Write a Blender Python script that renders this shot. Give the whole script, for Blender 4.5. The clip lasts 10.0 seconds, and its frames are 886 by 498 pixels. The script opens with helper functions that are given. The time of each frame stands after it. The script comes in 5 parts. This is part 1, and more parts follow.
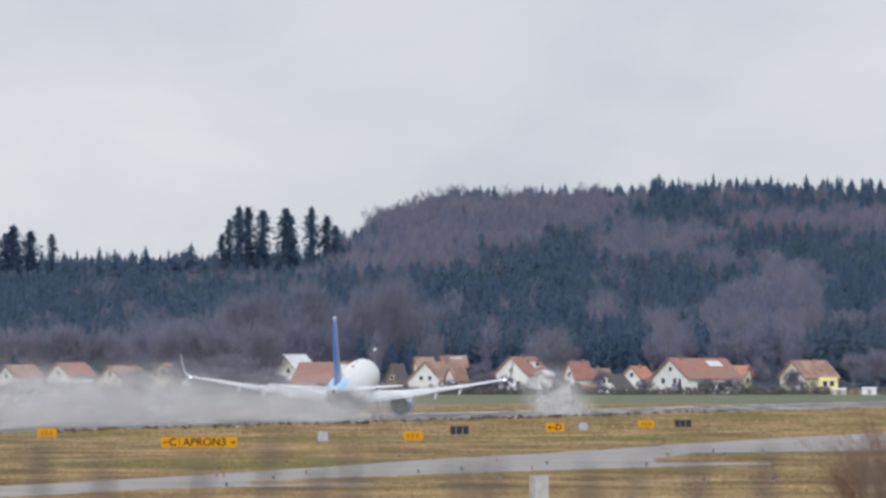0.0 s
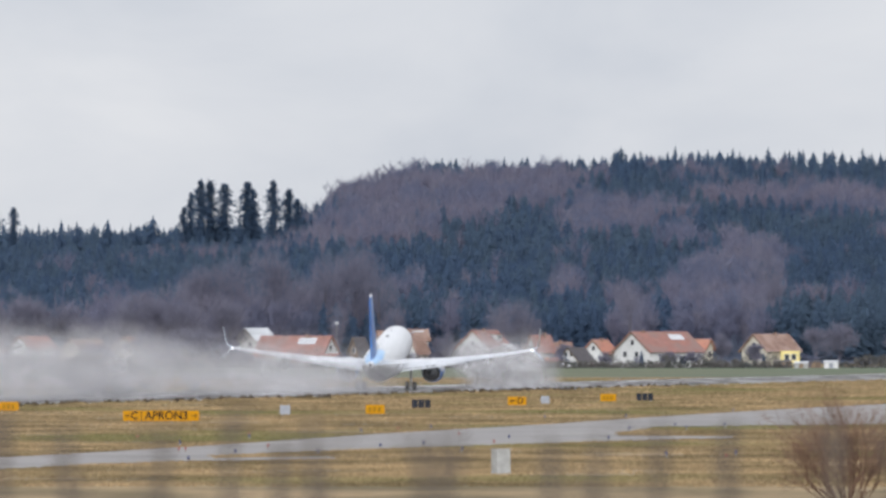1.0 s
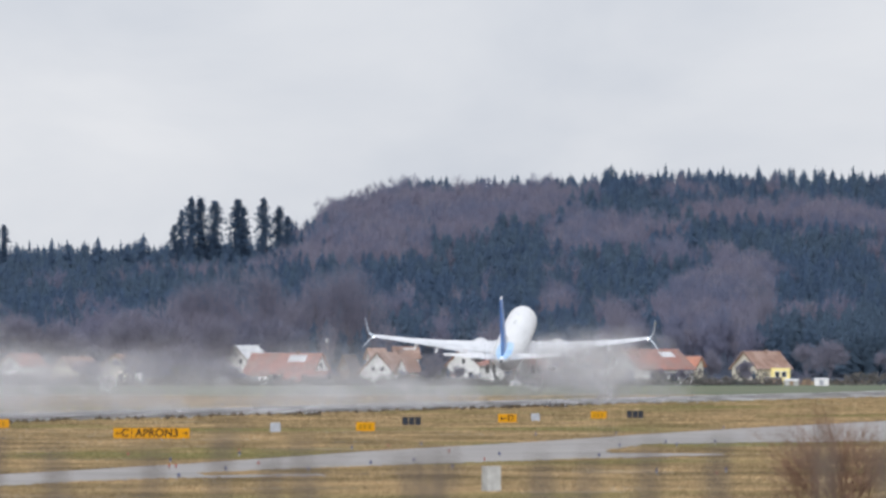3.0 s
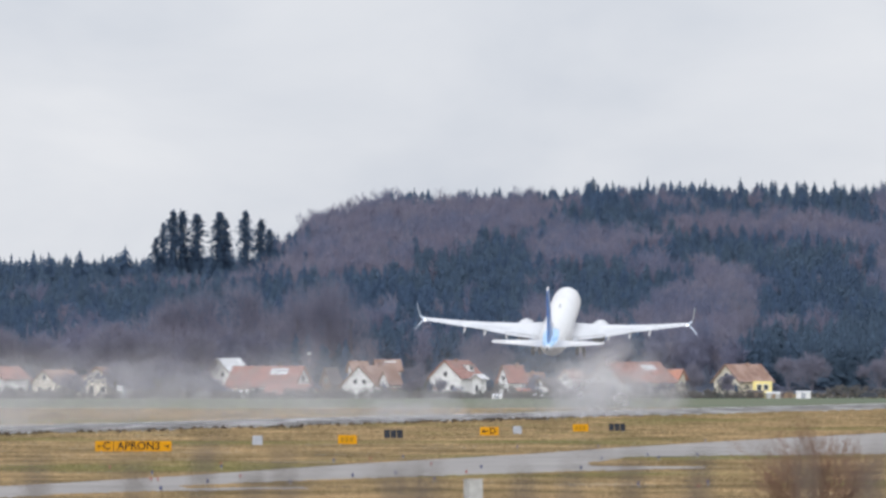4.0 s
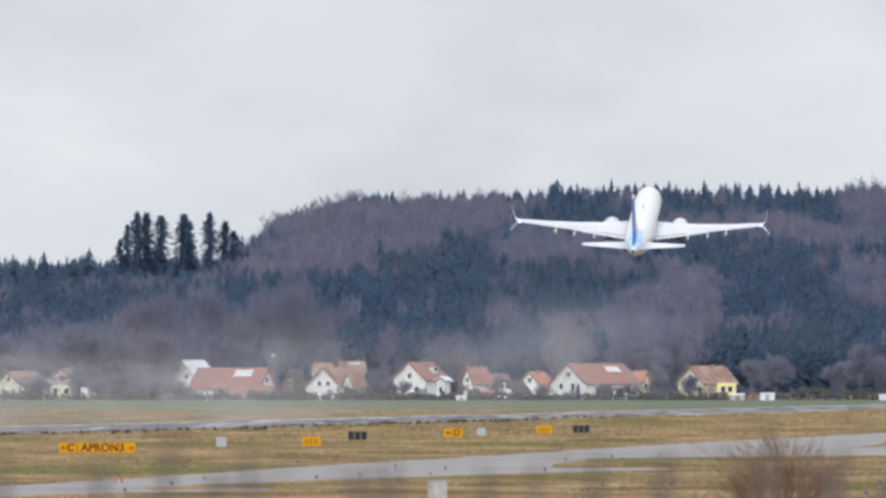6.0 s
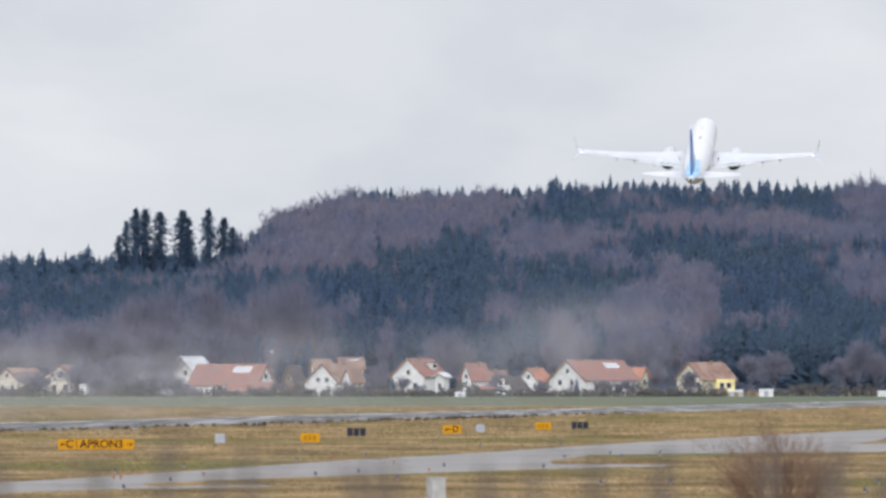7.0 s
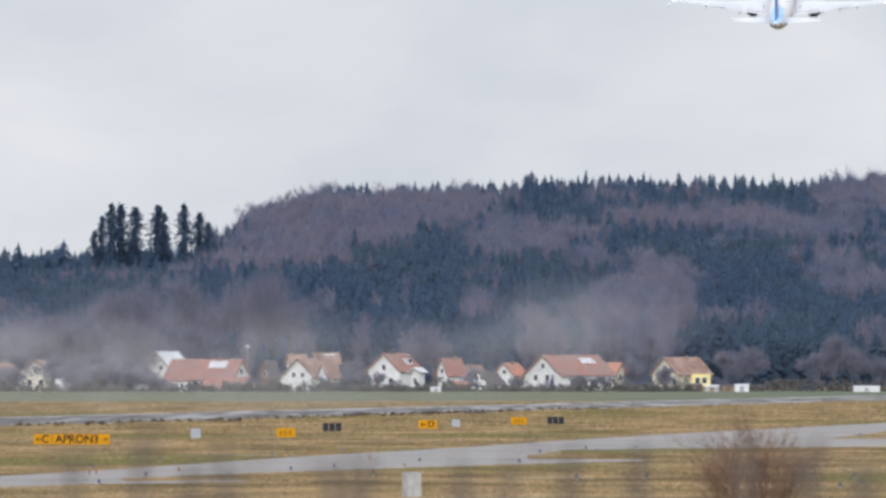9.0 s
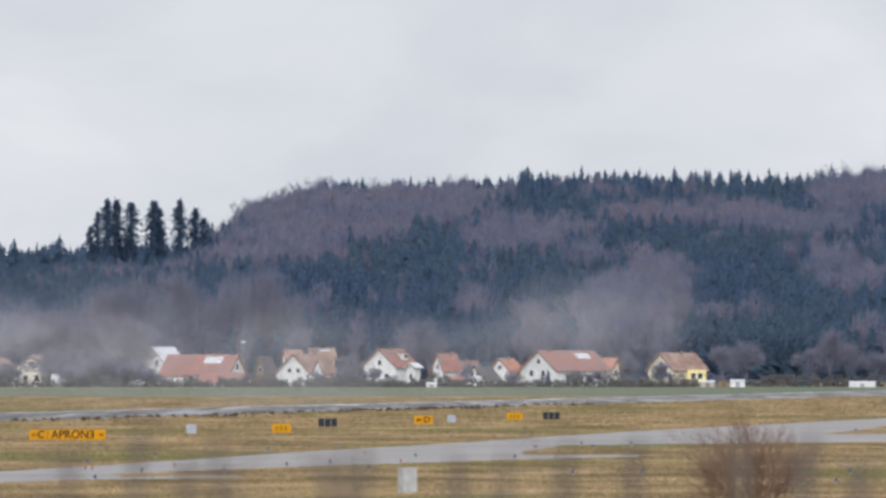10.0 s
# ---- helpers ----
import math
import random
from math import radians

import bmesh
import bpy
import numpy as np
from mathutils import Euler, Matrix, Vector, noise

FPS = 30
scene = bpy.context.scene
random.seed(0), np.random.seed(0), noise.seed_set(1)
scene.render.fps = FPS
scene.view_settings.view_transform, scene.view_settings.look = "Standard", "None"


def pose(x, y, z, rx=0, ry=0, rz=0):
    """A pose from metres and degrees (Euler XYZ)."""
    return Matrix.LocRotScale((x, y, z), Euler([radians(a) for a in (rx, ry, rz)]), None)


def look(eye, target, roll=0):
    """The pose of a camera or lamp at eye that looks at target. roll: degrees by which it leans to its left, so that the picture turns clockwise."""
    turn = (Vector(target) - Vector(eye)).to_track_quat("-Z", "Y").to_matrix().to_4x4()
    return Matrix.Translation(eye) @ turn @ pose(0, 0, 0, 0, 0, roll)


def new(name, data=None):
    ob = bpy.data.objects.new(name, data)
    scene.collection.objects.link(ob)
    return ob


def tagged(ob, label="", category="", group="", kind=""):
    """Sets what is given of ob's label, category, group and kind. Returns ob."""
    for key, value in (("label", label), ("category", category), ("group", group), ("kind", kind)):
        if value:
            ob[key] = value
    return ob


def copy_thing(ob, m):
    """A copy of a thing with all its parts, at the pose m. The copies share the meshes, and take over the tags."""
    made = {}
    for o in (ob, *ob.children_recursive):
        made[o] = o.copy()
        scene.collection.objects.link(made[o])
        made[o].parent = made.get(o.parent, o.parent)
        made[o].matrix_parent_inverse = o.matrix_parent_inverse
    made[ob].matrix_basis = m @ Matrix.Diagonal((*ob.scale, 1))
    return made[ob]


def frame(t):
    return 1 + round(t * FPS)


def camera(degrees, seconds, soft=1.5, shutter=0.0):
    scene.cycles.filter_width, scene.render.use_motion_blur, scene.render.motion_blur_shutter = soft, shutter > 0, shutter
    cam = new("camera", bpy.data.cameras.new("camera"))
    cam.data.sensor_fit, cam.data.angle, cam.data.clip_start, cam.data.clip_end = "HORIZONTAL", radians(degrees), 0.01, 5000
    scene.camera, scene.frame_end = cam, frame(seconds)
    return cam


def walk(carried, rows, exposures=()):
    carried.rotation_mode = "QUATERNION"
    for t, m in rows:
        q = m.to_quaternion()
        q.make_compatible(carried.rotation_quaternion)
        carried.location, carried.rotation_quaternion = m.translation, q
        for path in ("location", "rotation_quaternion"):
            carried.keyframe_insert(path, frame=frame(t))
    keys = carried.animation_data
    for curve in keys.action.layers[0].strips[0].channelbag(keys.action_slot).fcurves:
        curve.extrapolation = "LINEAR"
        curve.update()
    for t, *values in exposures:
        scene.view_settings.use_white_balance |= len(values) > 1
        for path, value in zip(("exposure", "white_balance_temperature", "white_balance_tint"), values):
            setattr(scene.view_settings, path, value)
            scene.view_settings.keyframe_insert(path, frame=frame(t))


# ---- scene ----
# A long tele lens on a mound beside an airfield; the camera only turns.
EYE_Z = 5.25
cam = camera(3.742, 10.0, soft=3.0)
cam.data.dof.use_dof, cam.data.dof.focus_distance, cam.data.dof.aperture_fstop = True, 1900, 9.0


def aim(yaw, pitch):
    """The camera's pose, from thousandths of a degree left of and above the line along y."""
    return pose(0, 0, EYE_Z, 90 + pitch / 1000, 0, yaw / 1000)


walk(cam, [
    (0.0, aim(556, 514)), (0.5, aim(433, 437)), (1.0, aim(395, 402)), (1.5, aim(395, 409)),
    (2.0, aim(395, 428)), (2.5, aim(376, 449)), (4.0, aim(278, 530)), (4.5, aim(201, 548)),
    (5.0, aim(143, 555)), (5.5, aim(128, 548)), (7.0, aim(121, 522)), (7.5, aim(106, 519)),
    (8.0, aim(91, 512)), (8.5, aim(55, 504)), (9.0, aim(18, 501)), (9.5, aim(0, 493)), (10.0, aim(0, 482)),
], [(0.0, -0.08, 6150, 10), (1.0, -0.05, 6150, 10), (2.5, -0.02, 6150, 10), (4.0, 0.03, 6150, 10), (6.0, 0.03, 6150, 10), (10.0, 0.0, 6150, 10)])

scene.cycles.transparent_max_bounces = 48

# ---- light: a bright overcast sky, brighter overhead, with a weak veiled sun ----
world = bpy.data.worlds.new("world")
scene.world = world
world.use_nodes = True
wn, wl = world.node_tree.nodes, world.node_tree.links
wn.clear()
SUN_EL, SUN_AZ = 15, 187


def wnode(kind, **props):
    n = wn.new(kind)
    for k, v in props.items():
        n.inputs[k.replace("_", " ")].default_value = v
    return n


sky = wn.new("ShaderNodeTexSky")
sky.sky_type, sky.sun_disc = "NISHITA", False
sky.sun_elevation, sky.sun_rotation = radians(SUN_EL), radians(SUN_AZ)
sky.dust_density, sky.ozone_density = 3.0, 1.0
co = wn.new("ShaderNodeTexCoord")
sep = wn.new("ShaderNodeSeparateXYZ")
wl.new(co.outputs["Generated"], sep.inputs[0])
stretch = wn.new("ShaderNodeMapping")
stretch.inputs["Scale"].default_value = (34, 34, 75)
stretch.inputs["Rotation"].default_value = (0, radians(28), 0)
wl.new(co.outputs["Generated"], stretch.inputs[0])
cloud = wn.new("ShaderNodeTexNoise")
cloud.inputs["Scale"].default_value, cloud.inputs["Detail"].default_value = 1.0, 6.0
cloud.inputs["Roughness"].default_value, cloud.inputs["Distortion"].default_value = 0.5, 0.35
wl.new(stretch.outputs[0], cloud.inputs["Vector"])
tint = wn.new("ShaderNodeValToRGB")
tint.color_ramp.elements[0].position, tint.color_ramp.elements[0].color = 0.32, (0.64, 0.655, 0.685, 1)
tint.color_ramp.elements[1].position, tint.color_ramp.elements[1].color = 0.70, (0.80, 0.79, 0.785, 1)
wl.new(cloud.outputs[0], tint.inputs[0])
# an overcast sky is about three times as bright overhead as at the horizon
lift = wn.new("ShaderNodeMapRange")
lift.inputs["From Min"].default_value, lift.inputs["From Max"].default_value = 0.0, 1.0
lift.inputs["To Min"].default_value, lift.inputs["To Max"].default_value = 1.0, 2.4
wl.new(sep.outputs[2], lift.inputs[0])
glow = wn.new("ShaderNodeVectorMath")
glow.operation = "SCALE"
wl.new(tint.outputs[0], glow.inputs[0])
wl.new(lift.outputs[0], glow.inputs["Scale"])
clear, cover, both = wn.new("ShaderNodeBackground"), wn.new("ShaderNodeBackground"), wn.new("ShaderNodeMixShader")
clear.inputs["Strength"].default_value = 0.08
cover.inputs["Strength"].default_value = 1.0
both.inputs[0].default_value = 0.96
wl.new(sky.outputs[0], clear.inputs[0])
wl.new(glow.outputs[0], cover.inputs[0])
wl.new(clear.outputs[0], both.inputs[1])
wl.new(cover.outputs[0], both.inputs[2])
wl.new(both.outputs[0], wn.new("ShaderNodeOutputWorld").inputs[0])

sun = new("sun", bpy.data.lights.new("sun", "SUN"))
sun.data.energy, sun.data.angle, sun.data.color = 3.1, radians(16), (1.0, 0.985, 0.965)
az = radians(SUN_AZ)
sun.matrix_world = look((0, 0, 0), (-math.sin(az) * math.cos(radians(SUN_EL)), -math.cos(az) * math.cos(radians(SUN_EL)), -math.sin(radians(SUN_EL))))

# ---- materials ----
def material(name, base, second=None, scale=1.0, fine=None, rough=0.8, metal=0.0, bump=0.0, stretch=(1, 1, 1), island=0.0, obj=0.0, spec=0.5, contrast=(0.35, 0.65), third=None, third_scale=0.1, third_at=(0.45, 0.6), translucent=0.0):
    """A surface of two colours mixed by a noise of that scale (per metre), a fine grain, and a third colour in wide stains."""
    m = bpy.data.materials.new(name)
    m.use_nodes = True
    n, l = m.node_tree.nodes, m.node_tree.links
    b = n["Principled BSDF"]
    b.inputs["Roughness"].default_value, b.inputs["Metallic"].default_value = rough, metal
    b.inputs["Specular IOR Level"].default_value = spec
    tc = n.new("ShaderNodeTexCoord")
    mp = n.new("ShaderNodeMapping")
    mp.inputs["Scale"].default_value = stretch
    l.new(tc.outputs["Object"], mp.inputs[0])
    nz = n.new("ShaderNodeTexNoise")
    nz.inputs["Scale"].default_value, nz.inputs["Detail"].default_value = scale, 5.0
    l.new(mp.outputs[0], nz.inputs["Vector"])
    ramp = n.new("ShaderNodeValToRGB")
    ramp.color_ramp.elements[0].position, ramp.color_ramp.elements[1].position = contrast
    second = second or tuple(c * 0.8 for c in base)
    ramp.color_ramp.elements[0].color, ramp.color_ramp.elements[1].color = (*second, 1), (*base, 1)
    l.new(nz.outputs[0], ramp.inputs[0])
    out = ramp.outputs[0]

    def mixed(fac, a, c, blend="MIX"):
        x = n.new("ShaderNodeMix")
        x.data_type, x.blend_type = "RGBA", blend
        if isinstance(fac, float):
            x.inputs[0].default_value = fac
        else:
            l.new(fac, x.inputs[0])
        l.new(a, x.inputs[6])
        if isinstance(c, tuple):
            x.inputs[7].default_value = (*c, 1)
        else:
            l.new(c, x.inputs[7])
        return x.outputs[2]

    if third:
        wide = n.new("ShaderNodeTexNoise")
        wide.inputs["Scale"].default_value, wide.inputs["Detail"].default_value = third_scale, 4.0
        l.new(mp.outputs[0], wide.inputs["Vector"])
        r2 = n.new("ShaderNodeMapRange")
        r2.inputs["From Min"].default_value, r2.inputs["From Max"].default_value = third_at
        l.new(wide.outputs[0], r2.inputs[0])
        out = mixed(r2.outputs[0], out, third)
    if fine:
        grain = n.new("ShaderNodeTexNoise")
        grain.inputs["Scale"].default_value, grain.inputs["Detail"].default_value = fine, 3.0
        l.new(mp.outputs[0], grain.inputs["Vector"])
        r3 = n.new("ShaderNodeMapRange")
        r3.inputs["To Min"].default_value, r3.inputs["To Max"].default_value = 0.7, 1.25
        l.new(grain.outputs[0], r3.inputs[0])
        out = mixed(1.0, out, r3.outputs[0], "MULTIPLY")
    for amount, kind, socket in ((island, "ShaderNodeNewGeometry", "Random Per Island"), (obj, "ShaderNodeObjectInfo", "Random")):
        if amount:
            g = n.new(kind)
            r4 = n.new("ShaderNodeMapRange")
            r4.inputs["To Min"].default_value, r4.inputs["To Max"].default_value = 1 - amount, 1 + amount
            l.new(g.outputs[socket], r4.inputs[0])
            out = mixed(1.0, out, r4.outputs[0], "MULTIPLY")
    l.new(out, b.inputs["Base Color"])
    if translucent:
        tr, mx = n.new("ShaderNodeBsdfTranslucent"), n.new("ShaderNodeMixShader")
        mx.inputs[0].default_value = translucent
        l.new(out, tr.inputs[0])
        l.new(b.outputs[0], mx.inputs[1])
        l.new(tr.outputs[0], mx.inputs[2])
        l.new(mx.outputs[0], n["Material Output"].inputs[0])
    if bump:
        bp = n.new("ShaderNodeBump")
        bp.inputs["Strength"].default_value, bp.inputs["Distance"].default_value = bump, 0.05
        l.new(nz.outputs[0], bp.inputs["Height"])
        l.new(bp.outputs[0], b.inputs["Normal"])
    return m


M = {}


def mat(key, *args, **kw):
    M[key] = material(key, *args, **kw)


mat("grass_ground", (0.275, 0.20, 0.112), (0.13, 0.10, 0.054), 0.13, 1.2, 0.95, stretch=(1, 0.3, 1), bump=0.4, contrast=(0.38, 0.62), third=(0.135, 0.122, 0.052), third_scale=0.03, third_at=(0.53, 0.63), spec=0.1)
mat("meadow", (0.115, 0.128, 0.09), (0.155, 0.145, 0.095), 0.02, 0.6, 0.95, third=(0.10, 0.125, 0.085), third_scale=0.006, spec=0.05)
mat("straw", (0.33, 0.24, 0.135), (0.155, 0.118, 0.064), 0.13, None, 0.9, stretch=(1, 0.3, 1), contrast=(0.38, 0.62), island=0.3, third=(0.17, 0.152, 0.068), third_scale=0.03, third_at=(0.53, 0.63), spec=0.1, translucent=0.3)
mat("asphalt_wet", (0.245, 0.225, 0.212), (0.185, 0.17, 0.162), 0.12, 8.0, 0.6, bump=0.1, third=(0.165, 0.152, 0.145), third_scale=0.05, third_at=(0.45, 0.65), spec=0.18)
# Pale streaks are sky reflections on the wet asphalt, painted as colour.
mat("runway_wet_sheen", (0.15, 0.14, 0.135), (0.06, 0.056, 0.056), 0.35, 3.0, 0.7, bump=0.1, stretch=(1, 0.03, 1), contrast=(0.42, 0.58), third=(0.24, 0.235, 0.235), third_scale=0.22, third_at=(0.52, 0.6), spec=0.1)
mat("white_marking", (0.7, 0.7, 0.68), (0.5, 0.5, 0.5), 2.0, 9.0, 0.6)
mat("sign_yellow", (0.46, 0.215, 0.006), (0.40, 0.185, 0.006), 2.0, 20.0, 0.85, spec=0.08)
mat("faded_ochre", (0.27, 0.14, 0.01), None, 4.0, None, 0.85, spec=0.08)
mat("sign_black", (0.015, 0.015, 0.015), None, 4.0, None, 0.85, spec=0.08)
mat("sign_back", (0.028, 0.032, 0.042), (0.02, 0.022, 0.028), 3.0, 15.0, 0.8, spec=0.1)
mat("sign_grey", (0.22, 0.23, 0.26), (0.17, 0.18, 0.20), 3.0, 15.0, 0.5, metal=0.2)
mat("steel", (0.35, 0.35, 0.36), (0.28, 0.28, 0.28), 5.0, 30.0, 0.45, metal=0.7)
mat("concrete", (0.34, 0.34, 0.33), (0.25, 0.25, 0.24), 3.0, 20.0, 0.85, bump=0.2)
mat("light_blue", (0.03, 0.04, 0.12), (0.02, 0.025, 0.07), 20.0, None, 0.4)
mat("light_red", (0.26, 0.05, 0.035), (0.2, 0.04, 0.03), 20.0, None, 0.4)
mat("paint_white", (0.57, 0.57, 0.58), (0.53, 0.53, 0.55), 0.35, 6.0, 0.3)
mat("paint_winglet", (0.52, 0.60, 0.70), (0.44, 0.52, 0.63), 0.9, 6.0, 0.3)
mat("paint_grey", (0.52, 0.53, 0.56), (0.46, 0.47, 0.50), 0.6, 6.0, 0.4)
mat("paint_panel", (0.47, 0.48, 0.51), (0.40, 0.41, 0.44), 0.8, 6.0, 0.45)
mat("paint_blue", (0.06, 0.19, 0.50), (0.045, 0.14, 0.41), 0.25, 6.0, 0.3)
mat("paint_pale", (0.34, 0.56, 0.80), (0.16, 0.38, 0.70), 0.9, 6.0, 0.3, contrast=(0.42, 0.52))
mat("engine_dark", (0.03, 0.035, 0.045), None, 2.0, None, 0.5)
mat("rubber", (0.03, 0.03, 0.03), None, 4.0, None, 0.8)
mat("glass_dark", (0.03, 0.035, 0.045), None, 1.0, None, 0.1)
mat("wall_white", (0.53, 0.525, 0.52), (0.46, 0.457, 0.45), 0.4, 3.0, 0.9, third=(0.45, 0.445, 0.43), third_scale=0.3, third_at=(0.55, 0.8))
mat("wall_cream", (0.52, 0.475, 0.39), (0.44, 0.40, 0.33), 0.5, 4.0, 0.9)
mat("wall_yellow", (0.64, 0.53, 0.21), (0.55, 0.46, 0.19), 0.5, 4.0, 0.9)
mat("wall_brown", (0.16, 0.11, 0.08), (0.11, 0.08, 0.06), 2.0, 6.0, 0.9, stretch=(4, 4, 0.4))
mat("roof_red", (0.26, 0.118, 0.094), (0.19, 0.088, 0.072), 0.9, 5.0, 0.85, bump=0.3, third=(0.19, 0.115, 0.1), third_scale=0.25)
mat("roof_orange", (0.38, 0.165, 0.11), (0.28, 0.12, 0.085), 0.9, 5.0, 0.85, bump=0.3, third=(0.26, 0.15, 0.115), third_scale=0.3)
mat("roof_brown", (0.21, 0.125, 0.095), (0.15, 0.09, 0.07), 0.9, 5.0, 0.85, bump=0.3, third=(0.25, 0.17, 0.14), third_scale=0.3)
mat("roof_dark", (0.07, 0.06, 0.065), (0.05, 0.045, 0.05), 0.9, 5.0, 0.8, bump=0.3)
mat("roof_pale", (0.47, 0.48, 0.50), (0.39, 0.40, 0.42), 0.8, 5.0, 0.4)
mat("wood", (0.20, 0.14, 0.09), (0.14, 0.10, 0.07), 3.0, 9.0, 0.8, stretch=(1, 1, 0.3))
# Bluer and paler than needles: the hill's distance haze is in this colour.
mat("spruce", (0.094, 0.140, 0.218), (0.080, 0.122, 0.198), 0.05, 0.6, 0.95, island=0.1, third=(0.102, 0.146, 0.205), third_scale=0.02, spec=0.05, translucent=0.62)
# Blue-violet over brownish twigs is distance haze, put into both base colours.
mat("bare_twig_hazed", (0.152, 0.156, 0.222), (0.128, 0.144, 0.212), 0.03, 0.4, 0.95, island=0.12, third=(0.176, 0.166, 0.218), third_scale=0.015, spec=0.05, translucent=0.5)
mat("bare_pale_hazed", (0.202, 0.190, 0.238), (0.168, 0.168, 0.220), 0.06, 0.4, 0.95, island=0.15, spec=0.05, translucent=0.5)
mat("bark", (0.12, 0.105, 0.105), (0.085, 0.075, 0.08), 2.0, 8.0, 0.9, stretch=(3, 3, 0.4))
mat("shrub_twig", (0.17, 0.10, 0.068), (0.11, 0.07, 0.05), 1.2, 20.0, 0.85, spec=0.2)
mat("hedge", (0.12, 0.125, 0.12), (0.155, 0.14, 0.135), 0.4, 2.0, 0.95, island=0.25, spec=0.05, translucent=0.4)
# Bluish cast matches the trees: distance haze laid into the floor's colour.
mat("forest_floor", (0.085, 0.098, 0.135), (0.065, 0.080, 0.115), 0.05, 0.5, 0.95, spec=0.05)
mat("earth", (0.075, 0.055, 0.038), (0.05, 0.038, 0.027), 0.8, 5.0, 0.95, spec=0.1)
mat("shrub_dark", (0.10, 0.085, 0.075), (0.07, 0.06, 0.055), 1.2, 20.0, 0.85, spec=0.2)



def mist_material(name, density, wisps):
    """Fine airborne spray: a thin white veil, densest along the drift's axis and torn into wisps."""
    m = bpy.data.materials.new(name)
    m.use_nodes = True
    n, l = m.node_tree.nodes, m.node_tree.links
    n.remove(n["Principled BSDF"])
    tc, info = n.new("ShaderNodeTexCoord"), n.new("ShaderNodeObjectInfo")
    flat = n.new("ShaderNodeVectorMath")
    flat.operation = "MULTIPLY"
    flat.inputs[1].default_value = (1, 0, 1)
    l.new(tc.outputs["Generated"], flat.inputs[0])
    off = n.new("ShaderNodeVectorMath")
    off.operation = "DISTANCE"
    off.inputs[1].default_value = (0.5, 0, 0.5)
    l.new(flat.outputs[0], off.inputs[0])
    fall = n.new("ShaderNodeMapRange")
    fall.interpolation_type = "SMOOTHERSTEP"
    fall.inputs["From Min"].default_value, fall.inputs["From Max"].default_value = 0.47, 0.02
    l.new(off.outputs["Value"], fall.inputs[0])
    shift = n.new("ShaderNodeVectorMath")
    shift.operation = "ADD"
    spread = n.new("ShaderNodeMath")
    spread.operation = "MULTIPLY"
    spread.inputs[1].default_value = 300.0
    l.new(info.outputs["Random"], spread.inputs[0])
    l.new(tc.outputs["Object"], shift.inputs[0])
    l.new(spread.outputs[0], shift.inputs[1])
    nz = n.new("ShaderNodeTexNoise")
    nz.inputs["Scale"].default_value, nz.inputs["Detail"].default_value, nz.inputs["Roughness"].default_value = wisps, 5.0, 0.55
    l.new(shift.outputs[0], nz.inputs["Vector"])
    torn = n.new("ShaderNodeMapRange")
    torn.inputs["From Min"].default_value, torn.inputs["From Max"].default_value = 0.40, 0.63
    torn.inputs["To Min"].default_value, torn.inputs["To Max"].default_value = 0.06, 1.7
    l.new(nz.outputs[0], torn.inputs[0])
    a, c = n.new("ShaderNodeMath"), n.new("ShaderNodeMath")
    a.operation = c.operation = "MULTIPLY"
    c.inputs[1].default_value = density
    l.new(fall.outputs[0], a.inputs[0])
    l.new(torn.outputs[0], a.inputs[1])
    l.new(a.outputs[0], c.inputs[0])
    c.use_clamp = True
    d, t, w = n.new("ShaderNodeBsdfDiffuse"), n.new("ShaderNodeBsdfTranslucent"), n.new("ShaderNodeMixShader")
    for s in (d, t):
        s.inputs[0].default_value = (0.52, 0.51, 0.52, 1)
    w.inputs[0].default_value = 0.5
    l.new(d.outputs[0], w.inputs[1])
    l.new(t.outputs[0], w.inputs[2])
    clear, mx = n.new("ShaderNodeBsdfTransparent"), n.new("ShaderNodeMixShader")
    l.new(c.outputs[0], mx.inputs[0])
    l.new(clear.outputs[0], mx.inputs[1])
    l.new(w.outputs[0], mx.inputs[2])
    l.new(mx.outputs[0], n["Material Output"].inputs[0])
    M[name] = m


mist_material("spray_dense", 0.19, 0.30)
mist_material("spray", 0.25, 0.24)
mist_material("spray_burst", 0.52, 0.17)
mist_material("spray_mid", 0.10, 0.16)
mist_material("spray_thin", 0.036, 0.12)

# ---- mesh tools ----
def part(name, bm, material, parent=None, label="", smooth=False):
    """Link a bmesh as one mesh object, under a thing or under a part of it."""
    me = bpy.data.meshes.new(name)
    if smooth:
        for f in bm.faces:
            f.smooth = True
    bm.to_mesh(me)
    bm.free()
    me.materials.append(M[material])
    ob = new(name, me)
    if parent is not None:
        ob.parent = parent
    if label:
        tagged(ob, label)
    return ob


def empty(name, m=None, label="", category="", group=""):
    ob = new(name)
    ob.matrix_world = m or Matrix()
    return tagged(ob, label, category, group)


def box(bm, x0, x1, y0, y1, z0, z1, m=None, bevel=0.0):
    v = bmesh.ops.create_cube(bm, size=1.0)["verts"]
    t = Matrix.Translation(((x0 + x1) / 2, (y0 + y1) / 2, (z0 + z1) / 2)) @ Matrix.Diagonal((x1 - x0, y1 - y0, z1 - z0, 1))
    bmesh.ops.transform(bm, matrix=(m or Matrix()) @ t, verts=v)
    if bevel:
        es = list({e for q in v for e in q.link_edges})
        bmesh.ops.bevel(bm, geom=es, offset=bevel, segments=2, affect="EDGES")
    return v


def boxed(x0, x1, y0, y1, z0, z1, bevel=0.0):
    bm = bmesh.new()
    box(bm, x0, x1, y0, y1, z0, z1, None, bevel)
    return bm


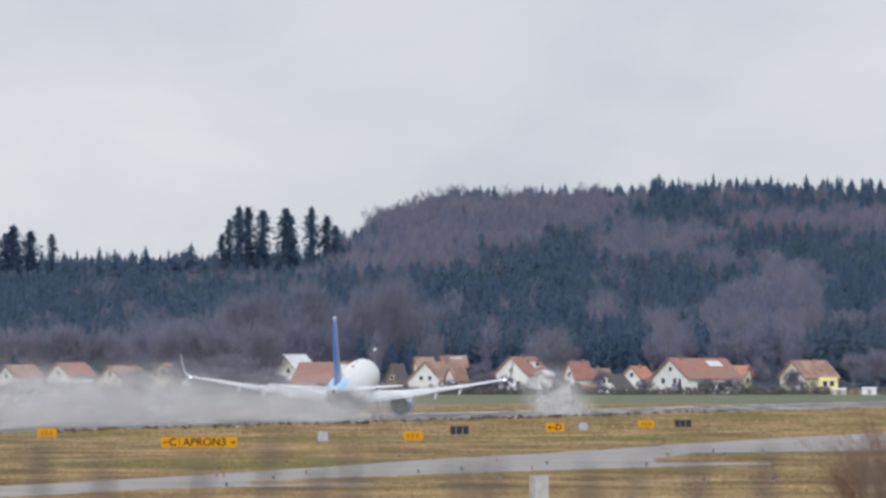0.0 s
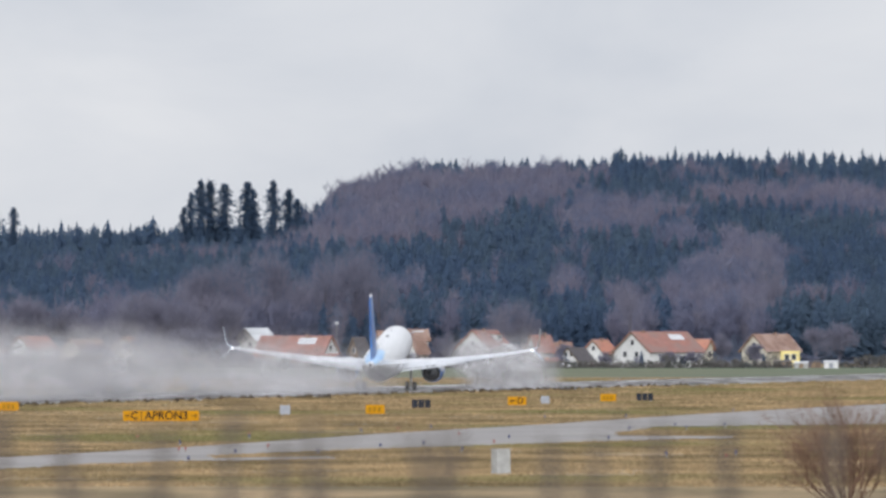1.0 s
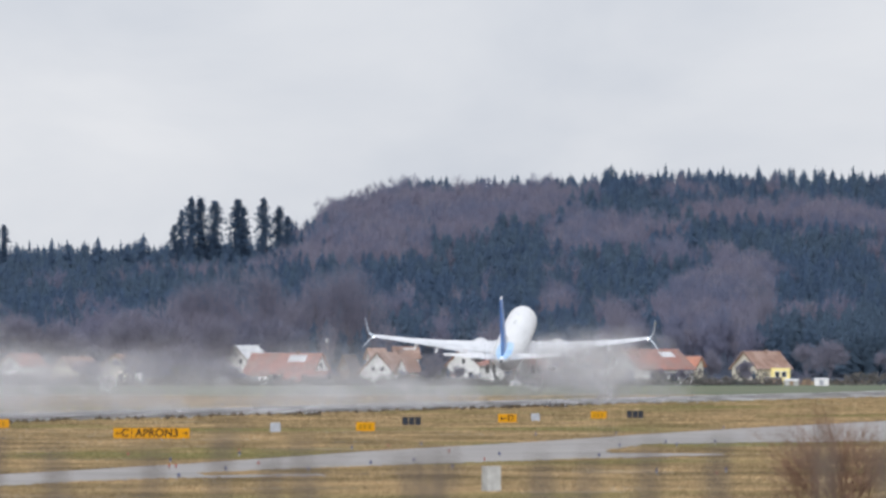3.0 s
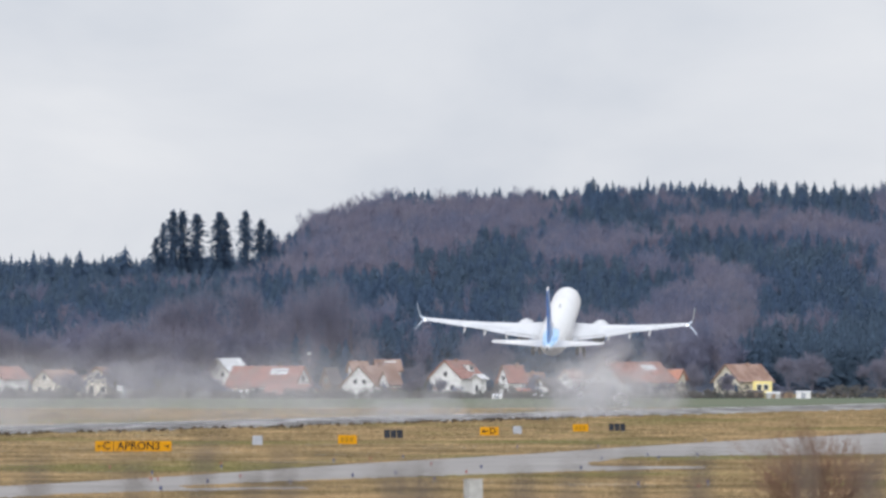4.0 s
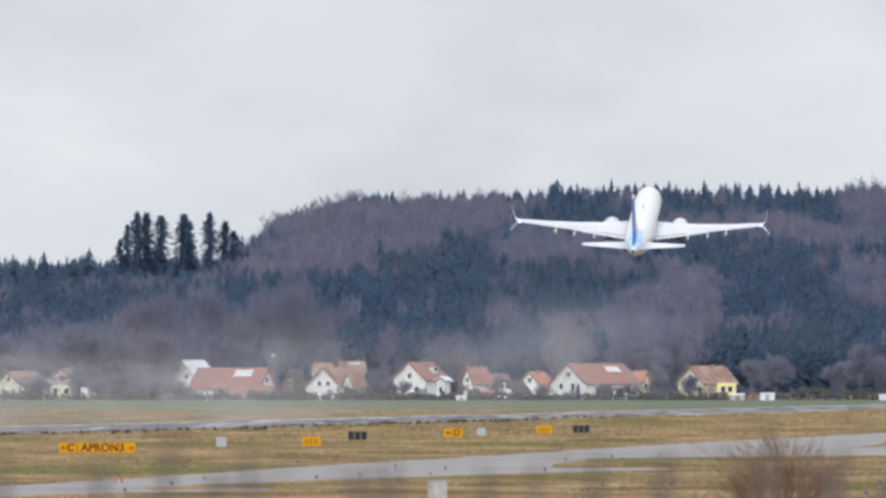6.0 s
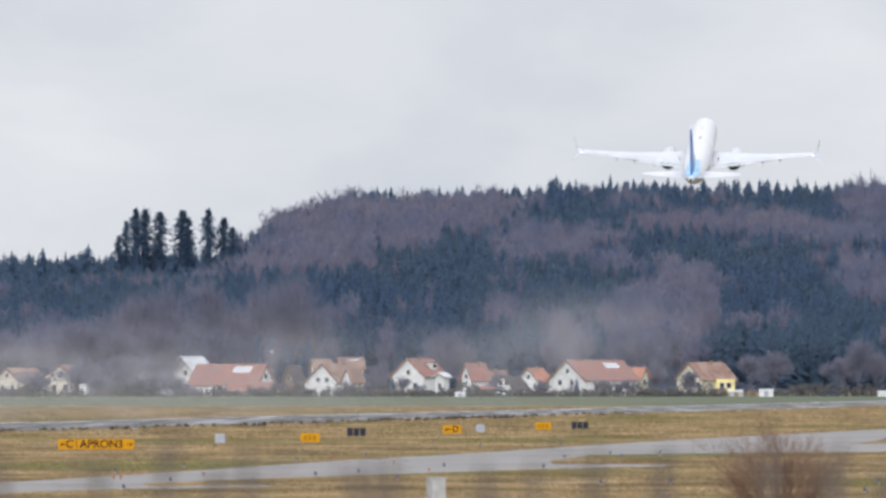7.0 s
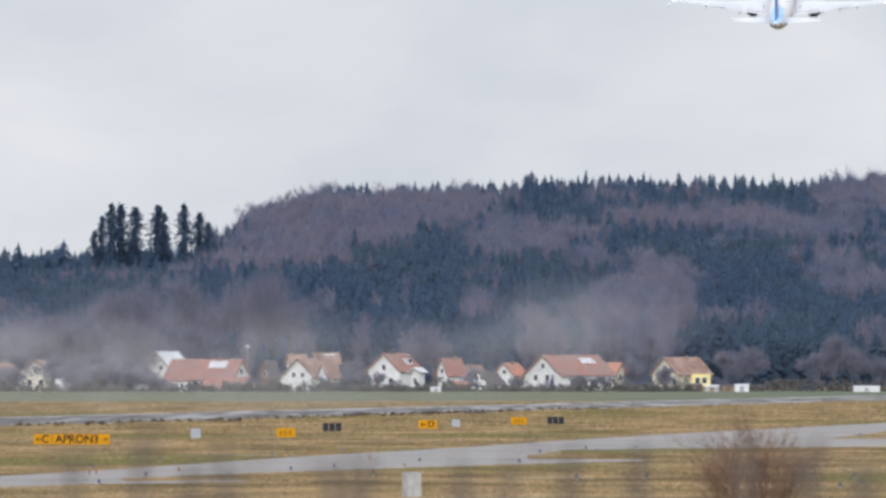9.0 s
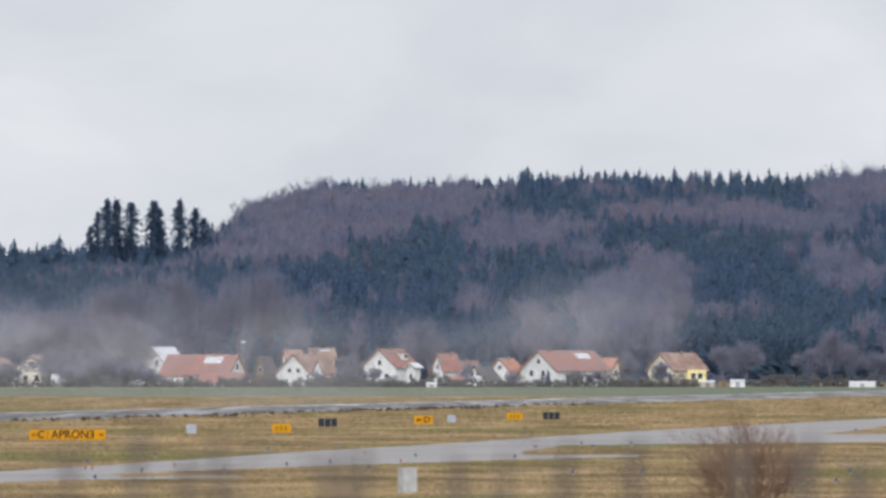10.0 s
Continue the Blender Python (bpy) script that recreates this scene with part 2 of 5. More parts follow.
def rod(bm, a, b, r0, r1=None, seg=8):
    a, b = Vector(a), Vector(b)
    d = b - a
    m = Matrix.Translation((a + b) / 2) @ d.to_track_quat("Z", "Y").to_matrix().to_4x4()
    bmesh.ops.create_cone(bm, cap_ends=True, segments=seg, radius1=r0, radius2=r0 if r1 is None else r1, depth=d.length, matrix=m)


def loft(bm, rings, cap=True):
    """Skin closed rings of equal count."""
    vs = [[bm.verts.new(p) for p in ring] for ring in rings]
    k = len(vs[0])
    for a, b in zip(vs, vs[1:]):
        for i in range(k):
            bm.faces.new((a[i], a[(i + 1) % k], b[(i + 1) % k], b[i]))
    if cap:
        bm.faces.new(vs[0][::-1])
        bm.faces.new(vs[-1])
    bmesh.ops.recalc_face_normals(bm, faces=bm.faces)


def raw_mesh(name, verts, faces, material, smooth=False):
    """A mesh from arrays of corners and of triangles."""
    me = bpy.data.meshes.new(name)
    verts, faces = np.asarray(verts, np.float32), np.asarray(faces, np.int32)
    me.vertices.add(len(verts))
    me.vertices.foreach_set("co", verts.ravel())
    me.loops.add(faces.size)
    me.loops.foreach_set("vertex_index", faces.ravel())
    me.polygons.add(len(faces))
    me.polygons.foreach_set("loop_start", np.arange(len(faces), dtype=np.int32) * 3)
    me.polygons.foreach_set("loop_total", np.full(len(faces), 3, np.int32))
    me.update(calc_edges=True)
    me.materials.append(M[material])
    return new(name, me)

# ---- ground: one sheet, flat over the airfield, rising to a wooded hill behind the village ----
RIDGE = [(-145, 27), (-78, 29), (-66, 34), (-56, 42), (-33, 47.5), (-14, 47.5), (32, 50), (105, 49.5), (140, 52), (260, 42)]


def ridge(x):
    for (a, p), (b, q) in zip(RIDGE, RIDGE[1:]):
        if a <= x <= b:
            s = (x - a) / (b - a)
            return p + (q - p) * s * s * (3 - 2 * s)
    return RIDGE[0][1] if x < RIDGE[0][0] else RIDGE[-1][1]


def height(x, y):
    """The ground's height: nought as far as the village, then the slope."""
    s = min(max((y - 3080) / 1020, 0), 1)
    return ridge(x) * (s ** 1.15) - max(y - 4120, 0) * 0.05


def sheet(name, xs, ys, material, zf):
    bm = bmesh.new()
    g = [[bm.verts.new((x, y, zf(x, y))) for x in xs] for y in ys]
    for a, b in zip(g, g[1:]):
        for i in range(len(xs) - 1):
            bm.faces.new((a[i], a[i + 1], b[i + 1], b[i]))
    return part(name, bm, material, smooth=True)


ground = sheet("ground", [-4000, -1200, -500] + list(range(-260, 421, 20)) + [700, 1500, 4000], [-3000, -500, 0, 300, 600, 900, 1200, 1600, 2000, 2500, 3000] + list(range(3080, 4301, 40)) + [4600, 4900], "grass_ground", height)
tagged(ground, "winter airfield grass, straw yellow with green patches", "grass", kind="structure")


def flat(name, points, z, material, label, category, thick=0.0):
    bm = bmesh.new()
    f = bm.faces.new([bm.verts.new((x, y, z)) for x, y in points])
    if f.normal.z < 0:
        f.normal_flip()
    ob = part(name, bm, material)
    return tagged(ob, label, category, kind="structure")


def along(y, off):
    """The runway's centre line is crossed by the aircraft's path; off: metres to its right."""
    return -24 + (y - 1467) * 0.1113 + off


flat("meadow", [(-260, 2140), (along(2140, -20), 2140), (along(2200, 20), 2300), (along(2600, 20), 2600), (230, 2950), (230, 3075), (-260, 3075)], 0.02, "meadow", "damp green meadow beyond the runway", "grass")
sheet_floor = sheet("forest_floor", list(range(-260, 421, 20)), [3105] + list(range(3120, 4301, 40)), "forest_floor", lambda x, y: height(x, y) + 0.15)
tagged(sheet_floor, "dark leaf-strewn floor of the wood, bluish with painted haze", "ground", kind="structure")
flat("drain_strip", [(-30, 628), (60, 628), (60, 635), (-30, 635)], 0.03, "earth", "narrow dark strip of bare earth across the grass", "ground")
flat("runway", [(along(600, -18), 600), (along(600, 17), 600), (along(2900, 17), 2900), (along(2900, -18), 2900)], 0.04, "runway_wet_sheen", "wet dark asphalt runway, sky reflections painted as pale streaks", "runway")
for off in (-15.5, 14.6):
    flat("runway_edge_line", [(along(600, off), 600), (along(600, off + 0.9), 600), (along(2900, off + 0.9), 2900), (along(2900, off), 2900)], 0.048, "white_marking", "worn white painted runway edge line", "marking")
flat("taxiway", [
    (-28.9, 586), (-21.3, 652.8), (-16.9, 696), (-9.3, 787.5), (1.7, 893.6), (8.8, 976.7), (18.7, 1077), (42, 1285.7), (68.9, 1482),
    (48, 1032.8), (29.2, 893.6), (16.3, 875), (7.7, 857), (4.7, 797.5), (4.7, 773), (11.1, 768.3), (10.9, 750), (4, 732.6),
    (-2.5, 700), (-8, 677.4), (-15.3, 633), (-14.7, 620.7), (-9.6, 630), (-9.1, 617.6), (-16.4, 603), (-19.2, 588.8), (-26.2, 531.6)],
    0.04, "asphalt_wet", "wet grey asphalt taxiway with a side branch", "taxiway")
flat("grass_island", [(27.7, 992), (36.1, 1105), (44.5, 1105), (39.9, 992)], 0.06, "grass_ground", "straw grass island inside the taxiway", "grass")

# ---- the airliner ----
def wing_section(chord, y_le, x, z, thick):
    ring = []
    n = 10
    for i in range(2 * n):
        a = 2 * math.pi * i / (2 * n)
        s = 0.5 - 0.5 * math.cos(a)
        t = 5 * thick * (0.2969 * math.sqrt(s) - 0.126 * s - 0.3516 * s * s + 0.2843 * s ** 3 - 0.1015 * s ** 4)
        ring.append((x, y_le - s * chord, z + chord * (t if a <= math.pi else -0.6 * t)))
    return ring


FUSE = [(18.9, 0.05, -0.75), (18.6, 0.45, -0.72), (18.0, 0.85, -0.62), (17.0, 1.25, -0.42), (15.8, 1.58, -0.2), (14.2, 1.82, -0.03), (12.4, 1.94, 0.0), (6, 1.96, 0), (0, 1.96, 0), (-6, 1.96, 0),
        (-9.5, 1.93, 0.04), (-12.0, 1.76, 0.2), (-14.5, 1.46, 0.47), (-16.8, 1.1, 0.78), (-18.6, 0.75, 1.02), (-20.0, 0.42, 1.15), (-20.6, 0.2, 1.18)]


def fuselage_rings(a, b, scale=1.0):
    out = []
    for y, r, z in FUSE:
        if a <= y <= b:
            out.append([(r * scale * 0.97 * math.cos(t), y, z + r * scale * 1.03 * math.sin(t)) for t in (2 * math.pi * i / 28 for i in range(28))])
    return out


def build_plane():
    jet = empty("airliner", None, "white twin-engine airliner with blue tail and split winglets climbing away", "airplane")
    bm = bmesh.new()
    loft(bm, fuselage_rings(-20.7, 19))
    body = part("fuselage", bm, "paint_white", jet, smooth=True)
    # blue band round the tail, a little proud of the skin
    bm = bmesh.new()
    rings = []
    for y, r, z in FUSE:
        if -20.1 <= y <= -11.9:
            fore = (y + 20) / 8
            lo = radians(8 + 52 * fore)
            rings.append([(1.012 * r * 0.97 * math.cos(t), y, z + 1.012 * r * 1.03 * math.sin(t)) for t in (lo + (math.pi - 2 * lo) * i / 14 for i in range(15))])
    vs = [[bm.verts.new(p) for p in ring] for ring in rings]
    for a, b in zip(vs, vs[1:]):
        for i in range(14):
            bm.faces.new((a[i], a[i + 1], b[i + 1], b[i]))
    part("tail_livery", bm, "paint_pale", body, "pale and mid blue brushed tail paint", True)
    bm = bmesh.new()
    rod(bm, (0, -20.9, 1.18), (0, -20.4, 1.18), 0.2, 0.22, 12)
    part("exhaust_outlet", bm, "engine_dark", body)
    for y in (2.2, 0.9):
        part("roof_aerial", boxed(-0.07, 0.07, y - 0.2, y + 0.2, 1.99, 2.14, 0.03), "sign_back", body)
    part("roof_aerial", boxed(-0.05, 0.05, 6.8, 7.3, 2.0, 2.3, 0.02), "paint_white", body)
    # wing box fairing under the belly
    bm = bmesh.new()
    loft(bm, [[(1.9 * k * math.cos(t), y, -1.15 + 1.05 * k * math.sin(t)) for t in (2 * math.pi * i / 20 for i in range(20))] for y, k in ((7.5, 0.3), (6, 0.85), (3, 1.05), (-3, 1.05), (-5.5, 0.8), (-7, 0.25))])
    part("belly_fairing", bm, "paint_white", jet, smooth=True)
    for s in (-1, 1):
        def zed(x):
            return -1.25 + (x - 1.8) * math.tan(radians(5.6)) + 1.05 * ((x - 1.8) / 15.35) ** 2
        bm = bmesh.new()
        rings = []
        for x, le, ch, th in ((1.2, 6.0, 8.6, 0.13), (3.2, 4.75, 7.2, 0.125), (5.6, 3.3, 5.6, 0.115), (9, 1.25, 4.3, 0.105), (13, -1.15, 3.0, 0.10), (16.2, -3.1, 1.95, 0.095), (17.15, -3.75, 1.6, 0.09)):
            rings.append([(s * p[0], p[1], p[2]) for p in wing_section(ch, le, x, zed(x), th)])
        loft(bm, rings)
        w = part("wing", bm, "paint_grey", jet, "pale grey swept wing", True)
        for x0, x1, f in ((2.4, 5.2, 0.70), (6.2, 8.6, 0.66), (8.8, 11.4, 0.64), (12.4, 15.6, 0.72)):
            bm = bmesh.new()
            xs = [x0 + (x1 - x0) * k / 4 for k in range(5)]

            def top(x, q):
                le, ch = (6.0 - 0.61 * (x - 1.2), 8.6 - 0.69 * (x - 1.2)) if x < 5.6 else (3.3 - 0.605 * (x - 5.6), 5.6 - 0.355 * (x - 5.6))
                t = 5 * 0.115 * (0.2969 * math.sqrt(q) - 0.126 * q - 0.3516 * q * q + 0.2843 * q ** 3 - 0.1015 * q ** 4)
                return (s * x, le - q * ch, zed(x) + ch * t + 0.02)
            a = [bm.verts.new(top(x, f)) for x in xs]
            b = [bm.verts.new(top(x, f + 0.16)) for x in xs]
            for k in range(4):
                bm.faces.new((a[k], a[k + 1], b[k + 1], b[k]))
            part("spoiler", bm, "paint_panel", w)
        # lowered flap behind the inner wing
        bm = bmesh.new()
        loft(bm, [[(s * p[0], p[1], p[2]) for p in ((x, le, z), (x, le - 0.45 * ch, z + 0.03), (x, le - ch, z - 0.06), (x, le - 0.45 * ch, z - 0.12))] for x, le, ch, z in ((2.0, -2.3, 1.25, zed(2) - 0.12), (5.6, -2.15, 1.15, zed(5.6) - 0.1), (11.6, -2.4, 0.8, zed(11.6) - 0.06))])
        part("flap", bm, "paint_grey", w)
        for x in (6.6, 9.4, 12.0):
            bm = bmesh.new()
            y0, z0 = -1.2 - 0.16 * (x - 6), zed(x) - 0.35
            loft(bm, [[(s * x + 0.17 * k * math.cos(t), y, z0 + dz + 0.26 * k * math.sin(t)) for t in (2 * math.pi * i / 10 for i in range(10))] for y, k, dz in ((y0 + 1.6, 0.15, 0.1), (y0 + 0.7, 0.9, 0), (y0 - 0.8, 1, -0.05), (y0 - 2.0, 0.65, -0.18), (y0 - 2.7, 0.1, -0.28))])
            part("flap_fairing", bm, "paint_white", w, smooth=True)
        # split winglet: tall upper blade, short lower strake
        zt = zed(17.15)
        bm = bmesh.new()
        loft(bm, [[(s * (x + 0.1 * th * (1 if i in (0,) else 0)), y, z) for i, (x, y, z) in enumerate(ring)] for th, ring in [
            (1, [(17.0, -3.8, zt + 0.02), (17.05, -4.6, zt + 0.09), (17.0, -5.35, zt + 0.02), (17.05, -4.6, zt - 0.09)]),
            (1, [(17.55, -4.2, zt + 0.35), (17.52, -4.85, zt + 0.38), (17.55, -5.5, zt + 0.35), (17.58, -4.85, zt + 0.32)]),
            (1, [(17.75, -4.9, zt + 1.1), (17.72, -5.4, zt + 1.11), (17.75, -5.95, zt + 1.1), (17.78, -5.4, zt + 1.09)]),
            (1, [(17.95, -5.95, zt + 2.5), (17.92, -6.25, zt + 2.5), (17.95, -6.55, zt + 2.5), (17.98, -6.25, zt + 2.5)])]])
        part("winglet", bm, "paint_winglet", w, "upper blade of the split winglet")
        bm = bmesh.new()
        loft(bm, [[(s * x, y, z) for x, y, z in ring] for ring in [
            [(17.1, -4.0, zt), (17.13, -4.7, zt + 0.08), (17.1, -5.4, zt), (17.07, -4.7, zt - 0.08)],
            [(17.75, -4.9, zt - 0.55), (17.79, -5.3, zt - 0.5), (17.75, -5.7, zt - 0.55), (17.71, -5.3, zt - 0.6)],
            [(18.3, -5.8, zt - 1.15), (18.32, -5.95, zt - 1.13), (18.3, -6.1, zt - 1.15), (18.28, -5.95, zt - 1.17)]]])
        part("winglet_strake", bm, "paint_winglet", w)
        part("tip_lamp_glass", boxed(s * 17.0 - 0.12, s * 17.0 + 0.12, -5.55, -5.3, zt - 0.1, zt + 0.1, 0.05), "tip_glow", w)
        # engine
        ex, ez = s * 4.83, -2.3
        e = empty("engine", None)
        e.parent = jet
        bm = bmesh.new()
        loft(bm, [[(ex + r * math.cos(t), y, ez + r * math.sin(t)) for t in (2 * math.pi * i / 28 for i in range(28))] for y, r in ((3.3, 0.98), (3.32, 1.02), (4.6, 1.2), (6.0, 1.26), (7.7, 1.22), (8.5, 1.1), (8.58, 1.0), (8.3, 0.94), (6.9, 0.93))], False)
        part("nacelle", bm, "paint_grey", e, "pale grey engine cowling", True)
        bm = bmesh.new()
        loft(bm, [[(ex + r * math.cos(t), y, ez + r * math.sin(t)) for t in (2 * math.pi * i / 24 for i in range(24))] for y, r in ((1.1, 0.08), (1.9, 0.3), (2.3, 0.52), (3.0, 0.68), (3.6, 0.72))])
        part("exhaust_core", bm, "engine_dark", e, "", True)
        bm = bmesh.new()
        rod(bm, (ex, 3.6, ez), (ex, 6.9, ez), 0.93, 0.93, 24)
        part("fan_duct", bm, "engine_dark", e)
        bm = bmesh.new()
        loft(bm, [[(ex + r * math.cos(t), y, ez - 0.02 + r * math.sin(t)) for t in (0.86 * math.pi + 1.28 * math.pi * i / 20 for i in range(21))] + [(ex + 0.97 * r * math.cos(t), y, ez - 0.02 + 0.97 * r * math.sin(t)) for t in (2.14 * math.pi - 1.28 * math.pi * i / 20 for i in range(21))] for y, r in ((3.35, 1.045), (4.6, 1.225), (6.0, 1.285), (7.3, 1.23))])
        part("cowling_livery", bm, "paint_blue", e, "blue lower cowling", True)
        part("pylon", boxed(ex - 0.16, ex + 0.16, 1.0, 6.6, ez + 0.95, ez + 1.35, 0.06), "paint_white", e)
        # tailplane
        bm = bmesh.new()
        rings = []
        for x, le, ch in ((0.3, -14.6, 4.3), (3.5, -16.35, 2.95), (7.2, -18.4, 1.45)):
            rings.append([(s * p[0], p[1], p[2]) for p in wing_section(ch, le, x, 0.95 + x * math.tan(radians(6.0)), 0.09)])
        loft(bm, rings)
        part("tailplane", bm, "paint_white", jet, "", True)
    # fin with a long dorsal root
    bm = bmesh.new()
    rings = []
    for z, le, ch, w in ((1.2, -12.6, 7.0, 0.30), (2.6, -13.9, 5.9, 0.27), (5.5, -16.2, 4.5, 0.22), (8.6, -18.65, 2.9, 0.14), (8.95, -19.1, 2.4, 0.09)):
        rings.append([(w * math.sin(a), le - ch * (0.5 - 0.5 * math.cos(a)), z) for a in (2 * math.pi * i / 16 for i in range(16))])
    loft(bm, rings)
    fin = part("fin", bm, "paint_blue", jet, "blue tail fin", True)
    bm = bmesh.new()
    loft(bm, [[(w * math.sin(a), le - ch * (0.5 - 0.5 * math.cos(a)), z) for a in (2 * math.pi * i / 12 for i in range(12))] for z, le, ch, w in ((1.7, -9.2, 5.0, 0.05), (2.05, -9.6, 5.0, 0.1), (3.4, -13.6, 1.6, 0.1))])
    part("dorsal_fillet", bm, "paint_white", fin, "", True)
    part("fin_cap", boxed(-0.1, 0.1, -21.4, -19.2, 8.9, 9.05, 0.04), "paint_white", fin)
    # landing gear, hinged at its upper end
    gears = []
    for s in (-1, 1):
        g = empty("main_gear")
        g.parent = jet
        g.matrix_basis = pose(s * 2.86, -0.9, -1.3)
        bm = bmesh.new()
        rod(bm, (0, 0, 0.2), (0, 0, -2.1), 0.13)
        rod(bm, (0, 0.1, -0.2), (-s * 1.0, 0.1, 0.2), 0.07)
        rod(bm, (-0.5, 0, -2.1), (0.5, 0, -2.1), 0.09)
        part("strut", bm, "steel", g)
        for o in (-0.43, 0.43):
            bm = bmesh.new()
            rod(bm, (o - 0.2, 0, -2.1), (o + 0.2, 0, -2.1), 0.56, seg=20)
            bmesh.ops.bevel(bm, geom=[e for e in bm.edges if len(e.link_faces) == 2 and e.calc_face_angle(0) > 1], offset=0.08, segments=2, affect="EDGES")
            part("wheel", bm, "rubber", g)
        gears.append((g, s))
    n = empty("nose_gear")
    n.parent = jet
    n.matrix_basis = pose(0, 14.3, -1.4)
    bm = bmesh.new()
    rod(bm, (0, 0, 0.1), (0, 0, -2.0), 0.09)
    part("strut", bm, "steel", n)
    for o in (-0.22, 0.22):
        bm = bmesh.new()
        rod(bm, (o - 0.1, 0, -2.0), (o + 0.1, 0, -2.0), 0.35, seg=16)
        part("wheel", bm, "rubber", n)
    return jet, gears, n


def glow_material(name, colour, strength):
    m = bpy.data.materials.new(name)
    m.use_nodes = True
    b = m.node_tree.nodes["Principled BSDF"]
    b.inputs["Base Color"].default_value = (*colour, 1)
    b.inputs["Emission Color"].default_value = (*colour, 1)
    b.inputs["Emission Strength"].default_value = strength
    M[name] = m


glow_material("tip_glow", (1.0, 1.0, 1.0), 1.4)
airliner, main_gears, nose_gear = build_plane()

# ---- airfield signs, lights and markers ----
def letters(text, size, m, parent, material):
    cu = bpy.data.curves.new("lettering", "FONT")
    cu.body, cu.size, cu.align_x, cu.align_y, cu.extrude = text, size, "CENTER", "CENTER", 0.004
    cu.offset = 0.016
    tmp = bpy.data.objects.new("lettering", cu)
    scene.collection.objects.link(tmp)
    dg = bpy.context.evaluated_depsgraph_get()
    me = bpy.data.meshes.new_from_object(tmp.evaluated_get(dg))
    bpy.data.objects.remove(tmp)
    me.materials.clear()
    me.materials.append(M[material])
    ob = new("lettering", me)
    ob.parent = parent
    ob.matrix_basis = m
    return ob


def arrow(parent, x, z, size, way):
    """A flat arrow on the sign's face, pointing along x."""
    bm = bmesh.new()
    box(bm, x - 0.5 * size, x + 0.5 * size, -0.112, -0.104, z - 0.085 * size, z + 0.085 * size)
    for s in (-1, 1):
        m = Matrix.Translation((x + way * 0.46 * size, 0, z)) @ pose(0, 0, 0, 0, way * s * 42, 0)
        box(bm, min(0, -way * 0.42 * size), max(0, -way * 0.42 * size), -0.113, -0.105, -0.085 * size, 0.085 * size, m)
    part("arrow", bm, "sign_black", parent)


def sign_case(name, x, y, w, h, label, face, lift=0.14):
    s = empty(name, pose(x, y, 0), label, "sign")
    part("case", boxed(-w / 2, w / 2, -0.1, 0.1, lift, h, 0.03), face, s)
    for o in ([-w * 0.38, w * 0.38] if w < 3 else [-w * 0.42, -w * 0.14, w * 0.14, w * 0.42]):
        bm = bmesh.new()
        rod(bm, (o, 0, 0), (o, 0, lift + 0.02), 0.035)
        part("leg", bm, "steel", s)
    return s


FACE = pose(0, -0.106, 0, 90, 0, 0)
s = sign_case("direction_sign", -24.92, 900, 5.06, 0.84, "long yellow taxiway sign reading C and APRON3 in grass", "sign_yellow")
letters("C", 0.72, pose(-1.75, -0.106, 0.49, 90), s, "sign_black")
part("divider", boxed(-1.33, -1.28, -0.112, -0.098, 0.16, 0.82), "sign_black", s)
letters("APRON3", 0.74, pose(0.36, -0.106, 0.49, 90), s, "sign_black")
arrow(s, -2.2, 0.49, 0.34, -1)
arrow(s, 2.22, 0.49, 0.34, 1)
s = sign_case("direction_sign", -1.63, 1135, 1.56, 0.86, "yellow taxiway sign reading D with a black arrow", "sign_yellow")
letters("D", 0.72, pose(0.28, -0.106, 0.5, 90), s, "sign_black")
arrow(s, -0.34, 0.5, 0.5, -1)
for x, y, w in ((-11.8, 992, 1.38), (6.41, 1211, 1.42), (-40.5, 1041, 1.5)):
    s = sign_case("taxiway_sign", x, y, w, 0.82, "small yellow taxiway sign with faint lettering", "sign_yellow")
    for o in (-0.38, -0.05, 0.3):
        part("faded_bar", boxed(o - 0.11, o + 0.11, -0.108, -0.1, 0.3, 0.66), "faded_ochre", s)
for x, y in ((-9.31, 1095.7), (9.86, 1235.3)):
    s = empty("sign_row", pose(x, y, 0), "row of three dark sign backs on short legs", "sign")
    for k in (-1, 0, 1):
        part("panel", boxed(k * 0.52 - 0.23, k * 0.52 + 0.23, -0.08, 0.08, 0.1, 0.78, 0.03), "sign_back", s)
        bm = bmesh.new()
        rod(bm, (k * 0.52, 0, 0), (k * 0.52, 0, 0.12), 0.04)
        part("leg", bm, "steel", s)
for x, y in ((-18.54, 1000), (0.74, 1177.6)):
    s = empty("control_box", pose(x, y, 0), "grey metal control box standing in the grass", "box")
    part("cabinet", boxed(-0.38, 0.38, -0.25, 0.25, 0.05, 0.74, 0.03), "sign_grey", s)
    part("plinth", boxed(-0.34, 0.34, -0.2, 0.2, 0, 0.06), "concrete", s)
    part("cabinet_door", boxed(-0.32, 0.32, -0.265, -0.252, 0.12, 0.66, 0.004), "sign_grey", s)
post = empty("concrete_block", pose(-1.43, 545.5, 0), "pale concrete marker block in the grass", "block")
body = part("block", boxed(-0.3, 0.3, -0.3, 0.3, 0, 0.99, 0.025), "concrete", post)
body.matrix_basis = pose(0, 0, 0, 0, 0, 24)
lid = part("lid", boxed(-0.32, 0.32, -0.32, 0.32, 0.99, 1.05, 0.015), "concrete", post)
lid.matrix_basis = pose(0, 0, 0, 0, 0, 24)


